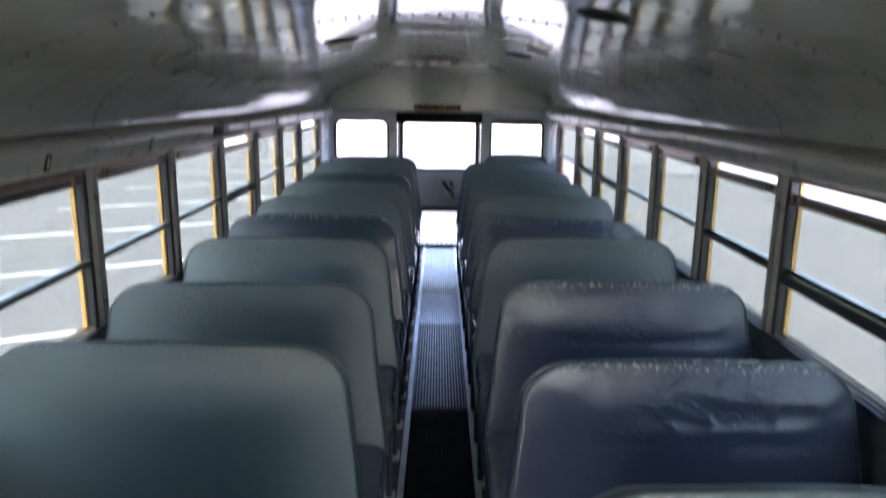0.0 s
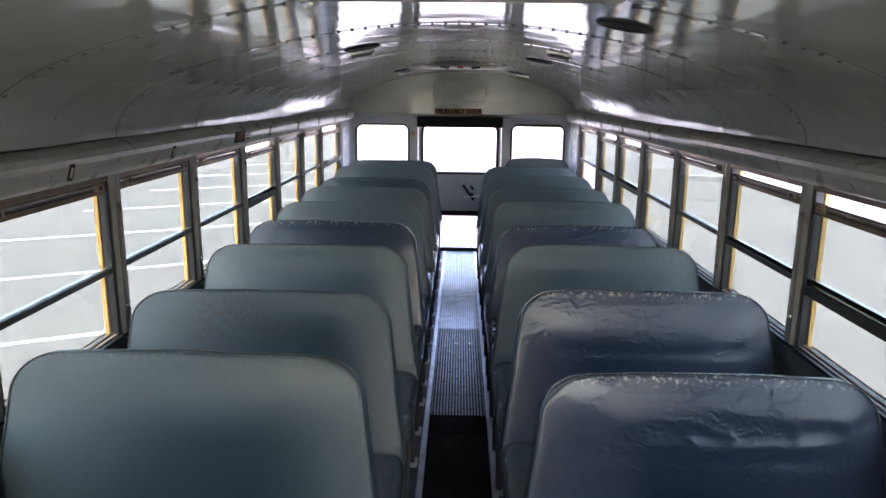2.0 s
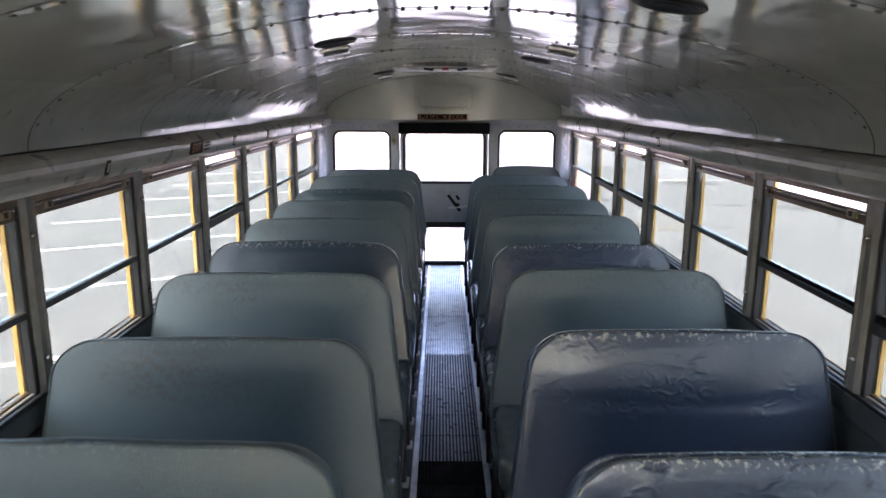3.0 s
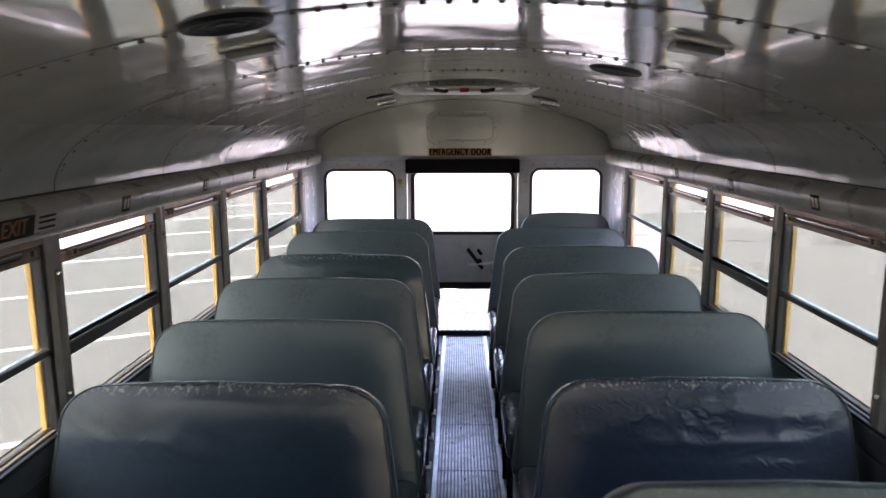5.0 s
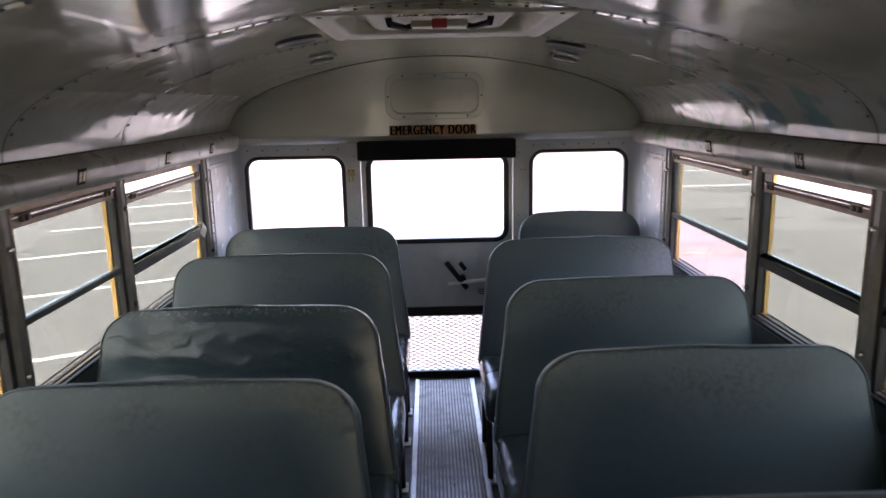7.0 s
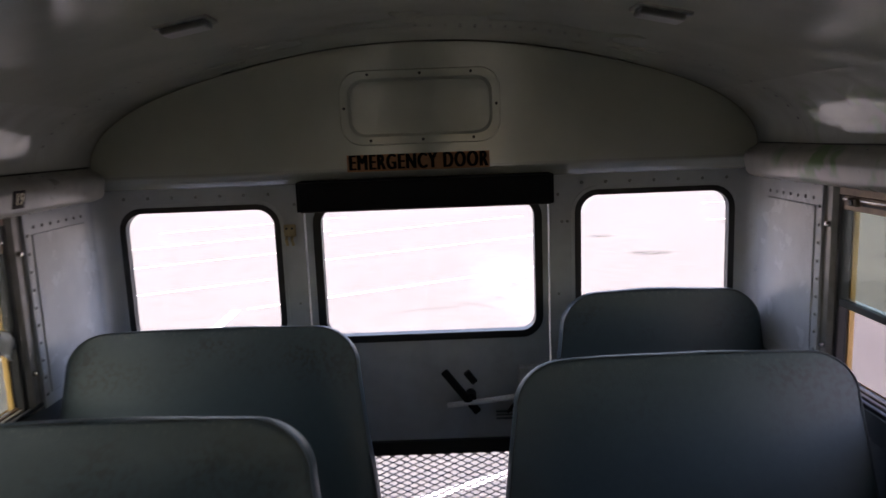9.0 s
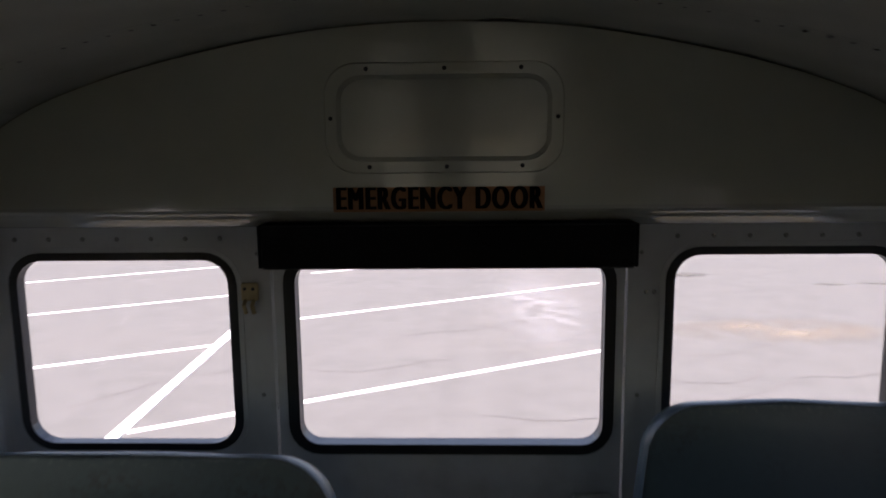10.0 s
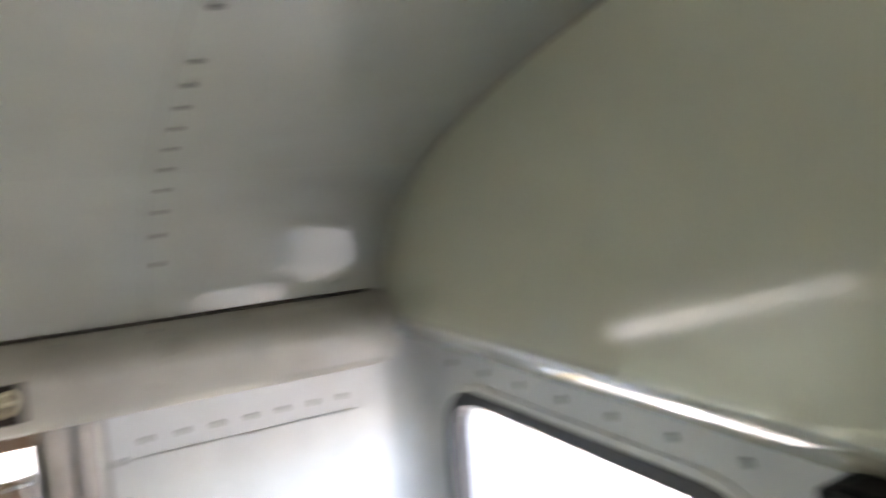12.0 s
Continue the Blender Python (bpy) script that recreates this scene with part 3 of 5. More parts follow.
# ---------------------------------------------------------------- ceiling
def build_ceiling():
    bm = bmesh.new()
    hatch_bays = ((PILLARS[3], PILLARS[4]), (PILLARS[9], PILLARS[10]))
    edges = [Y_FRONT] + [y for y in PILLARS if y > Y_FRONT + 0.1] + [6.20, Y_REAR]
    full = sorted(PROFILE + [(0.335, roof_z(0.335))], key=lambda p: -p[1])
    cove = [p for p in full if p[0] >= 0.9549]
    crown = [p for p in full if p[0] <= 0.9551]
    # sheets of one bay each, with a narrow joint between them; the cove sheets are separate below a lengthwise joint
    for a, b in zip(edges, edges[1:]):
        # the last joint is drawn tight
        ys = np.linspace(a + (0.0003 if a > 6.0 else 0.0028), b - (0.0003 if 6.0 < b < 6.4 else 0.0028), 5)
        hatch = any(abs(a - h[0]) < 0.02 for h in hatch_bays)
        for s in (-1, 1):
            for strip, paint in ((crown, 0), (cove, 3)):
                pts = [p for p in strip if not (hatch and p[0] < 0.33)]
                add_loft(bm, [[(s * x, y, z) for x, z in pts] for y in ys], False, mat=paint)
    # dark backing behind the joints
    for s in (-1, 1):
        pts = [(x, z + 0.006) for x, z in full if x >= 0.335]
        add_loft(bm, [[(s * x, y, z) for x, z in pts] for y in (Y_FRONT, Y_REAR)], False, mat=2)
    holes = sorted([Y_FRONT, Y_REAR] + [y for h in hatch_bays for y in h])
    mid = [(x, z + 0.006) for x, z in full if x <= 0.36]
    mid = [(-x, z) for x, z in reversed(mid[1:])] + mid
    for a, b in zip(holes[::2], holes[1::2]):
        add_loft(bm, [[(x, y, z) for x, z in mid] for y in (a, b)], False, mat=2)
    # rivets along the joints; the shade at their edges is put into a dark colour
    rng = random.Random(4)
    for y in edges[1:-1]:
        if y < -0.4:
            continue
        painted = y < 0.5 or y > 6.0
        # the lap of the next sheet: a narrow strip that stands out towards its free edge
        for s in () if painted else (-1, 1):
            lap = [p for p in full if not (any(abs(y - h[0]) < 0.02 or abs(y - h[1]) < 0.02 for h in hatch_bays) and p[0] < 0.37)]

            def strip_at(yy, d):
                return [(s * (x + d * roof_normal(min(x, 1.09)).x), yy, z + d * roof_normal(min(x, 1.09)).z) for x, z in lap]
            add_loft(bm, [strip_at(y + 0.0050, 0.0008), strip_at(y + 0.0270, 0.0014)], False)
            add_loft(bm, [strip_at(y + 0.0270, 0.0014), strip_at(y + 0.0275, -0.0005)], False)
        arc, x = [], 0.0
        while x < 1.10:
            arc.append(x)
            nrm = roof_normal(min(x, 1.09))
            x += 0.042 * max(0.12, abs(nrm.z))
        for s in (-1, 1):
            for x in arc:
                if rng.random() < 0.06:
                    continue
                add_dome(bm, (s * x, y + 0.016, roof_z(x) - 0.0018), Vector((-s * roof_normal(min(x, 1.09)).x * -1, 0, roof_normal(min(x, 1.09)).z)), 0.0064 - 0.0010 * painted, 0.0036 - 0.0016 * painted, mat=0 if y < 0.5 else 1)
    for k in range(46):
        s2, y, x = rng.choice((-1, 1)), rng.uniform(0.2, 6.0), rng.uniform(1.045, 1.102)
        nrm = roof_normal(min(x, 1.09))
        nrm = Vector((nrm.x if s2 > 0 else -nrm.x, 0, nrm.z))
        t = Vector((0, 1, 0)).cross(nrm).normalized()
        hgt, wid = rng.uniform(0.008, 0.03), rng.uniform(0.0015, 0.006)
        c = Vector((s2 * x, y, roof_z(x))) + nrm * 0.0012
        sk = Vector((0, rng.uniform(-0.2, 0.2), 0))
        f = bm.faces.new([bm.verts.new(c + t * a * hgt / 2 + (Vector((0, 1, 0)) * b * wid / 2) + sk * a * hgt) for a, b in ((-1, -1), (-1, 1), (1, 0.6), (1, -0.6))])
        f.material_index = 2
    me = bpy.data.meshes.new("ceiling")
    bm.to_mesh(me)
    bm.free()
    for m in (CEILING, JOINT_RIVET, SEAM, COVE):
        me.materials.append(m)
    me.shade_smooth()
    tagged(new("ceiling", me), "arched ceiling of glossy grey-green riveted steel sheets", "ceiling", kind="structure")
    # outer roof skin
    bm = bmesh.new()
    outer = [(0.0, 1.89), (0.4, 1.868), (0.7, 1.80), (0.95, 1.71), (1.10, 1.60), (1.185, 1.46), (1.195, 1.42)]
    arch = [(-x, z) for x, z in reversed(outer[1:])] + outer
    gaps = [(h[0], h[1]) for h in hatch_bays]
    low = [(x * 0.985, z - 0.015) for x, z in arch]
    for a, b in zip([Y_FRONT] + [g[1] for g in gaps], [g[0] for g in gaps] + [Y_REAR + 0.07]):
        add_loft(bm, [[(x, y, z) for x, z in arch + low[::-1]] for y in (a, b)], True, True)
    for a, b in gaps:
        for s in (-1, 1):
            side = [p for p in outer if p[0] >= 0.4]
            lo = [(x * 0.985, z - 0.015) for x, z in side]
            add_loft(bm, [[(s * x, y, z) for x, z in side + lo[::-1]] for y in (a, b)], True, True)
    tagged(part("roof", bm, ROOF), "white painted outer roof skin", "roof", kind="structure")


build_ceiling()


def roof_hatch(y0, y1):
    """An escape hatch that fills one bay: cream frame, recess, lid with two black grips, red knob and lettering."""
    root = empty("roof_hatch", (0, y0, 1.79), "cream plastic emergency roof hatch with red knob and black grips", "roof hatch", "roof hatches")
    w, l = 0.322, y1 - y0
    cy = l / 2

    def ring(hw, hl, r, z, n=6):
        pts = rrect(-hw, -hl, hw, hl, r, n)
        return [(x, cy + y, z(x) if callable(z) else z) for x, y in pts]

    def along(off):
        return lambda x: roof_z(x) - 1.79 + off
    bm = bmesh.new()
    add_loft(bm, [ring(w + 0.02, l / 2 - 0.003, 0.02, along(0.004)), ring(w + 0.02, l / 2 - 0.003, 0.02, along(-0.004)), ring(w + 0.008, l / 2 - 0.013, 0.03, along(-0.009)),
                  ring(w - 0.035, l / 2 - 0.075, 0.07, along(-0.009)), ring(w - 0.046, l / 2 - 0.088, 0.07, along(-0.003)), ring(w - 0.058, l / 2 - 0.10, 0.065, 0.040),
                  ring(w - 0.066, l / 2 - 0.108, 0.06, 0.058)], True)
    part("frame", bm, HATCH, root, smooth=True)
    # lid: a plate at the back of the recess and a raised panel that carries the release
    bm = bmesh.new()
    add_box(bm, (-w + 0.05, 0.09, 0.056), (w - 0.05, l - 0.09, 0.080), 0.004)
    add_loft(bm, [ring(0.235, l / 2 - 0.105, 0.02, 0.058), ring(0.205, l / 2 - 0.108, 0.02, 0.030), ring(0.190, l / 2 - 0.115, 0.02, 0.024)], True, True)
    add_box(bm, (-0.083, 0.335, 0.006), (0.083, 0.405, 0.030), 0.006)
    lid = part("lid", bm, HATCH, root)
    part("outer_lid", box((-0.43, -0.02, 0.094), (0.43, l + 0.02, 0.13), 0.01), ROOF, root, "white outer lid")
    for s in (-1, 1):
        part("grip", tube([(s * 0.143, 0.255, 0.026), (s * 0.140, 0.264, 0.008), (s * 0.097, 0.345, 0.004), (s * 0.086, 0.362, 0.010)], 0.010, 8), BLACK, lid, "black grip handle")
    part("knob", box((-0.022, 0.290, -0.002), (0.022, 0.325, 0.026), 0.004), RED, lid, "red release knob")
    for x in (-w + 0.02, 0.0, w - 0.02):
        for y in (0.035, l - 0.035):
            bm = bmesh.new()
            add_dome(bm, (x, y, roof_z(x) - 1.79 - 0.009), (0, 0, -1), 0.009, 0.005, 8)
            part("screw", bm, RIVET, root)
    writing("lettering", "EMERGENCY EXIT", 0.052, Matrix.Translation((0, 0.190, 0.0225)) @ pose(0, 0, 0, 90, 0, 180), LETTER, root, 0.56, 0.0005, 0.0012)
    return root


roof_hatch(PILLARS[3], PILLARS[4])
roof_hatch(PILLARS[9], PILLARS[10])


# ---------------------------------------------------------------- side walls
def build_sides():
    for s, side in ((-1, "left"), (1, "right")):
        wall = empty("wall_" + side, (0, 0, 0), "dark grey steel side wall below the windows", "wall", kind="structure")

        def X(x):
            return s * x
        # lower panel with a ledge, inner and outer skin
        bm = bmesh.new()
        pr = [(1.13, -0.05), (1.13, 0.20), (1.135, 0.22), (1.135, 0.70), (1.125, 0.715), (1.125, Z_SILL - 0.012), (1.135, Z_SILL), (1.195, Z_SILL), (1.195, -0.45), (1.18, -0.45), (1.18, -0.05)]
        add_loft(bm, [[(X(x), y, z) for x, z in pr] for y in (Y_FRONT, Y_REAR)], True, True)
        part("lower_panel", bm, SIDE, wall)
        bm = bmesh.new()
        pr = [(1.197, -0.45), (1.215, -0.45), (1.215, Z_SILL - 0.01), (1.197, Z_SILL + 0.004)]
        add_loft(bm, [[(X(x), y, z) for x, z in pr] for y in (Y_FRONT, Y_REAR + 0.05)], True, True)
        part("outer_skin", bm, YELLOW, wall, "yellow painted outer skin")
        # sill strips
        for k, (x0, x1, z) in enumerate(((1.118, 1.132, 0.008), (1.137, 1.150, 0.012), (1.155, 1.168, 0.010))):
            part("sill_strip", box((min(X(x0), X(x1)), Y_FRONT, Z_SILL - 0.004), (max(X(x0), X(x1)), WINDOW_END + 0.06, Z_SILL + z), 0.003), RUBBER if k != 1 else PILLAR, wall)
        # header above the windows: a folded sheet that bulges inward below the ceiling
        hd = empty("header_" + side, (0, 0, 0), "glossy grey folded header panel above the windows", "wall panel", kind="structure")
        bm = bmesh.new()
        pr = [(1.135, Z_HEAD - 0.004), (1.128, Z_HEAD + 0.003), (1.098, 1.343), (1.074, 1.351), (1.065, 1.363), (1.0605, 1.382), (1.057, 1.401), (1.057, 1.414),
              (1.064, 1.427), (1.078, 1.437), (1.094, 1.445), (1.103, 1.454), (1.112, 1.454), (1.115, 1.43), (1.15, 1.40), (1.15, Z_HEAD - 0.004)]
        ys = [y for y in np.linspace(Y_FRONT, Y_CAP - 0.02, 40)]
        rings = [[(X(x + 0.0012 * noise.noise(Vector((s, y * 2.0, z * 4)))), y, z) for x, z in pr] for y in ys]
        end = [[(X(1.13 - (1.13 - x) * f), Y_CAP - 0.02 + dy, 1.40 + (z - 1.40) * (0.35 + 0.65 * f)) for x, z in pr] for f, dy in ((0.96, 0.012), (0.80, 0.022), (0.45, 0.030))]
        add_loft(bm, rings + end, True, True)
        part("fascia", bm, HEADER if s < 0 else HEADER_MARKED, hd, smooth=True)
        part("rust_joint", tube([(X(1.1015), y, 1.4535 + 0.0008 * math.sin(y * 9)) for y in np.linspace(Y_FRONT, Y_CAP - 0.03, 60)], 0.0024, 6), RUST, hd, "rust-stained joint below the ceiling")
        part("end_filler", box((min(X(1.106), X(1.20)), Y_CAP - 0.02, 1.375), (max(X(1.106), X(1.20)), Y_REAR + 0.06, 1.465), 0.004), WALL, hd)
        # thicker cover over the forward part
        bm = bmesh.new()
        pr2 = [(1.126, Z_HEAD + 0.006), (1.085, Z_HEAD + 0.012), (1.064, Z_HEAD + 0.028), (1.052, 1.385), (1.046, 1.402), (1.046, 1.418), (1.054, 1.434), (1.070, 1.444), (1.092, 1.449), (1.098, 1.444), (1.07, 1.425), (1.08, 1.38), (1.10, Z_HEAD + 0.03)]
        jt = 2.561 if s < 0 else 2.605
        add_loft(bm, [[(X(x), y, z) for x, z in pr2] for y in np.linspace(Y_FRONT, jt, 12)], True, True)
        part("cover", bm, HEADER, hd, "thicker cover panel over the forward header")
        bm = bmesh.new()
        for y in np.arange(-0.8, 6.45, 0.107):
            add_dome(bm, (X(1.107), y, 1.3425), (-s, 0, -1.5), 0.005, 0.003)
            add_dome(bm, (X(1.088), y + 0.05, 1.4425), (-s * 0.5, 0, 1), 0.004, 0.002)
        part("rivets", bm, RIVET, hd, kind="stuff")
        # outer cant rail
        part("outer_rail", box((min(X(1.15), X(1.20)), Y_FRONT, Z_HEAD), (max(X(1.15), X(1.20)), Y_REAR + 0.05, 1.455)), YELLOW, hd)
        # pillars between the windows
        for y in POSTS + [WINDOW_END + 0.035]:
            pl = empty("window_pillar", (X(X_WALL), y, Z_SILL), "grey steel window pillar with bolts and a yellow outer face", "pillar", "window pillars", "structure")
            bm = bmesh.new()
            h0, h1 = -0.012, Z_HEAD - Z_SILL + 0.01
            pr = [(-0.032, 0.0), (-0.034, -0.002), (-0.018, -0.012), (-0.012, -0.008), (0.012, -0.008), (0.018, -0.012), (0.034, -0.002), (0.034, 0.030), (-0.034, 0.030)]
            add_loft(bm, [[(s * x, yy, z) for yy, x in pr] for z in (h0, h1)], True, True)
            part("post", bm, PILLAR, pl)
            part("rubber_strip", box((min(s * 0.004, s * 0.026), -0.047, 0.0), (max(s * 0.004, s * 0.026), -0.034, h1 - 0.02)), RUBBER, pl)
            part("outer_face", box((min(s * 0.0315, s * 0.048), -0.034, 0.0), (max(s * 0.0315, s * 0.048), 0.034, h1)), YELLOW, pl, "yellow painted outer face")
            for z in (0.10, 0.445):
                bm = bmesh.new()
                bmesh.ops.create_cone(bm, cap_ends=True, segments=8, radius1=0.009, radius2=0.006, depth=0.012, matrix=pose(-s * 0.014, 0, z, 0, -s * 90, 0))
                part("bolt", bm, ALU, pl)
        # plain panel behind the last window
        bm = box((min(X(1.120), X(1.195)), WINDOW_END + 0.07, Z_SILL - 0.02), (max(X(1.120), X(1.195)), Y_REAR + 0.02, Z_HEAD + 0.02), 0.004)
        pn = part("corner_panel", bm, PANEL)
        tagged(pn, "pale grey riveted corner panel behind the last window", "wall panel", kind="structure")
        bm = bmesh.new()
        arc = [(1.1185 - 0.07 * (1 - math.cos(radians(a))), Y_REAR - 0.0715 + 0.07 * math.sin(radians(a))) for a in range(0, 91, 9)]
        add_loft(bm, [[(X(x), y, z) for x, y in arc + [(1.125, Y_REAR + 0.004)]] for z in (0.3, 1.378)], True, True)
        part("corner_fillet", bm, WALL, pn, smooth=False)
        bm = box((min(X(1.1165), X(1.122)), WINDOW_END + 0.105, Z_SILL + 0.02), (max(X(1.1165), X(1.122)), Y_REAR - 0.13, Z_HEAD - 0.055), 0.0025, 2)
        part("raised_panel", bm, PANEL, pn)
        bm = bmesh.new()
        for z in np.arange(Z_SILL + 0.02, Z_HEAD - 0.02, 0.052):
            add_dome(bm, (X(1.120), WINDOW_END + 0.085, z), (-s, 0, 0), 0.006, 0.004)
        for y in np.arange(WINDOW_END + 0.12, 6.5, 0.045):
            add_dome(bm, (X(1.120), y, Z_HEAD - 0.035), (-s, 0, 0), 0.006, 0.004)
        part("rivets", bm, RIVET, pn, kind="stuff")


build_sides()


# sash positions, bay by bay: how far the upper sash hangs open, in metres
def build_windows():
    count = 0
    for s in (-1, 1):
        stops = POSTS + [WINDOW_END + 0.035]
        for k, (a, b) in enumerate(zip(stops, stops[1:]), 2):
            count += 1
            drop = 0.0
            if (s < 0 and k in (9, 12)) or (s > 0 and k in (10, 11)):
                drop = 0.028
            if s > 0 and k == 6:
                drop = 0.035
            if s > 0 and k == 7:
                drop = 0.02
            if k == 12:
                drop = 0.034 if s < 0 else 0.0
            y0, y1 = a + 0.036, b - 0.036
            w = empty("window_%d" % count, (s * X_WALL, y0, Z_SILL), "tinted split-sash side window in a worn aluminium frame", "window", kind="structure")
            l, h = y1 - y0, Z_HEAD - Z_SILL

            def put(name, x0, x1, ya, yb, z0, z1, mat, bev=0.002, label="", par=w):
                return part(name, box((min(s * x0, s * x1), ya, z0), (max(s * x0, s * x1), yb, z1), bev, 1), mat, par, label)
            # fixed frame
            put("head_rail", -0.004, 0.032, 0.0, l, h - 0.016, h + 0.004, SASH)
            put("jamb", 0.0, 0.032, 0.0, 0.012, 0.0, h - 0.016, SASH)
            put("jamb", 0.0, 0.032, l - 0.008, l, 0.0, h - 0.016, RUBBER)
            put("yellow_reveal", 0.034, 0.050, l - 0.010, l + 0.004, 0.0, h, YELLOW, label="yellow painted outer reveal")
            # upper sash
            up = put("upper_sash", 0.002, 0.014, 0.012, l - 0.012, h - 0.056 - drop, h - 0.018 - drop, SASH, label="bronze upper sash rail with plastic latches")
            zr = Z_RAIL - Z_SILL - drop * 0.6
            put("meeting_rail", 0.002, 0.016, 0.012, l - 0.012, zr - (0.030 if drop > 0.025 else 0.016), zr + 0.004, RUBBER if drop else STEEL, par=up)
            put("top_bead", -0.001, 0.003, 0.012, l - 0.012, h - 0.030 - drop, h - 0.024 - drop, ALU, 0.001, par=up)
            put("slot", -0.0012, 0.003, 0.10, l - 0.10, h - 0.040 - drop, h - 0.034 - drop, BLACK, 0, "dark slot along the sash rail", up)
            for ya in (0.045, l - 0.085):
                put("latch", -0.008, 0.004, ya, ya + 0.045, h - 0.043 - drop, h - 0.022 - drop, LATCH, 0.003, "tan plastic latch", up)
                put("latch_tongue", -0.011, -0.007, ya + 0.014, ya + 0.028, h - 0.040 - drop, h - 0.025 - drop, BLACK, 0.001, "", up)
            p = put("pane", 0.006, 0.010, 0.012, l - 0.012, zr + 0.004, h - 0.056 - drop, TINTED, 0, "tinted glass pane", up)
            # lower sash
            lo = put("lower_sash", 0.018, 0.030, 0.012, l - 0.012, Z_RAIL - Z_SILL - 0.014, Z_RAIL - Z_SILL + 0.001, STEEL, label="dark lower sash rail with an aluminium bead")
            put("rail_bead", 0.015, 0.030, 0.012, l - 0.012, Z_RAIL - Z_SILL + 0.0005, Z_RAIL - Z_SILL + 0.0045, ALU, 0.001, "aluminium bead", lo)
            put("bottom_rail", 0.018, 0.030, 0.012, l - 0.012, 0.0, 0.018, SASH, par=lo)
            if s > 0 and k == 12:
                put("pane", 0.022, 0.026, 0.012, l - 0.012, 0.018, Z_RAIL - Z_SILL - 0.012, PALE, 0, "pale replacement pane", lo)
            else:
                put("pane", 0.022, 0.026, 0.012, l - 0.012, 0.018, Z_RAIL - Z_SILL - 0.012, TINTED, 0, "tinted glass pane", lo)


build_windows()


def peeling_film(y, z):
    """Tinted film that has come loose from the last pane and curls inward."""
    bm = bmesh.new()
    rows = []
    for k in range(8):
        f = k / 7
        rows.append([Vector((-1.122 + 0.022 * f * f + 0.012 * math.sin(5 * f + u), y - 0.06 * u * (1 - 0.4 * f) - 0.02 * f, z - 0.075 * f + 0.02 * u)) for u in (0.0, 0.25, 0.5, 0.75, 1.0)])
    add_loft(bm, rows, False)
    bmesh.ops.solidify(bm, geom=list(bm.faces), thickness=0.0015)
    ob = part("peeling_film", bm, FILM, smooth=True)
    tagged(ob, "pale window film peeling off the last side pane", "window film")


peeling_film(6.015, 1.035)


# ---------------------------------------------------------------- rear wall, cap and emergency door
WIN_L = (-1.058, 0.812, -0.510, 1.302)
WIN_R = (0.516, 0.812, 1.060, 1.309)
WIN_C = (-0.386, 0.805, 0.390, 1.30)


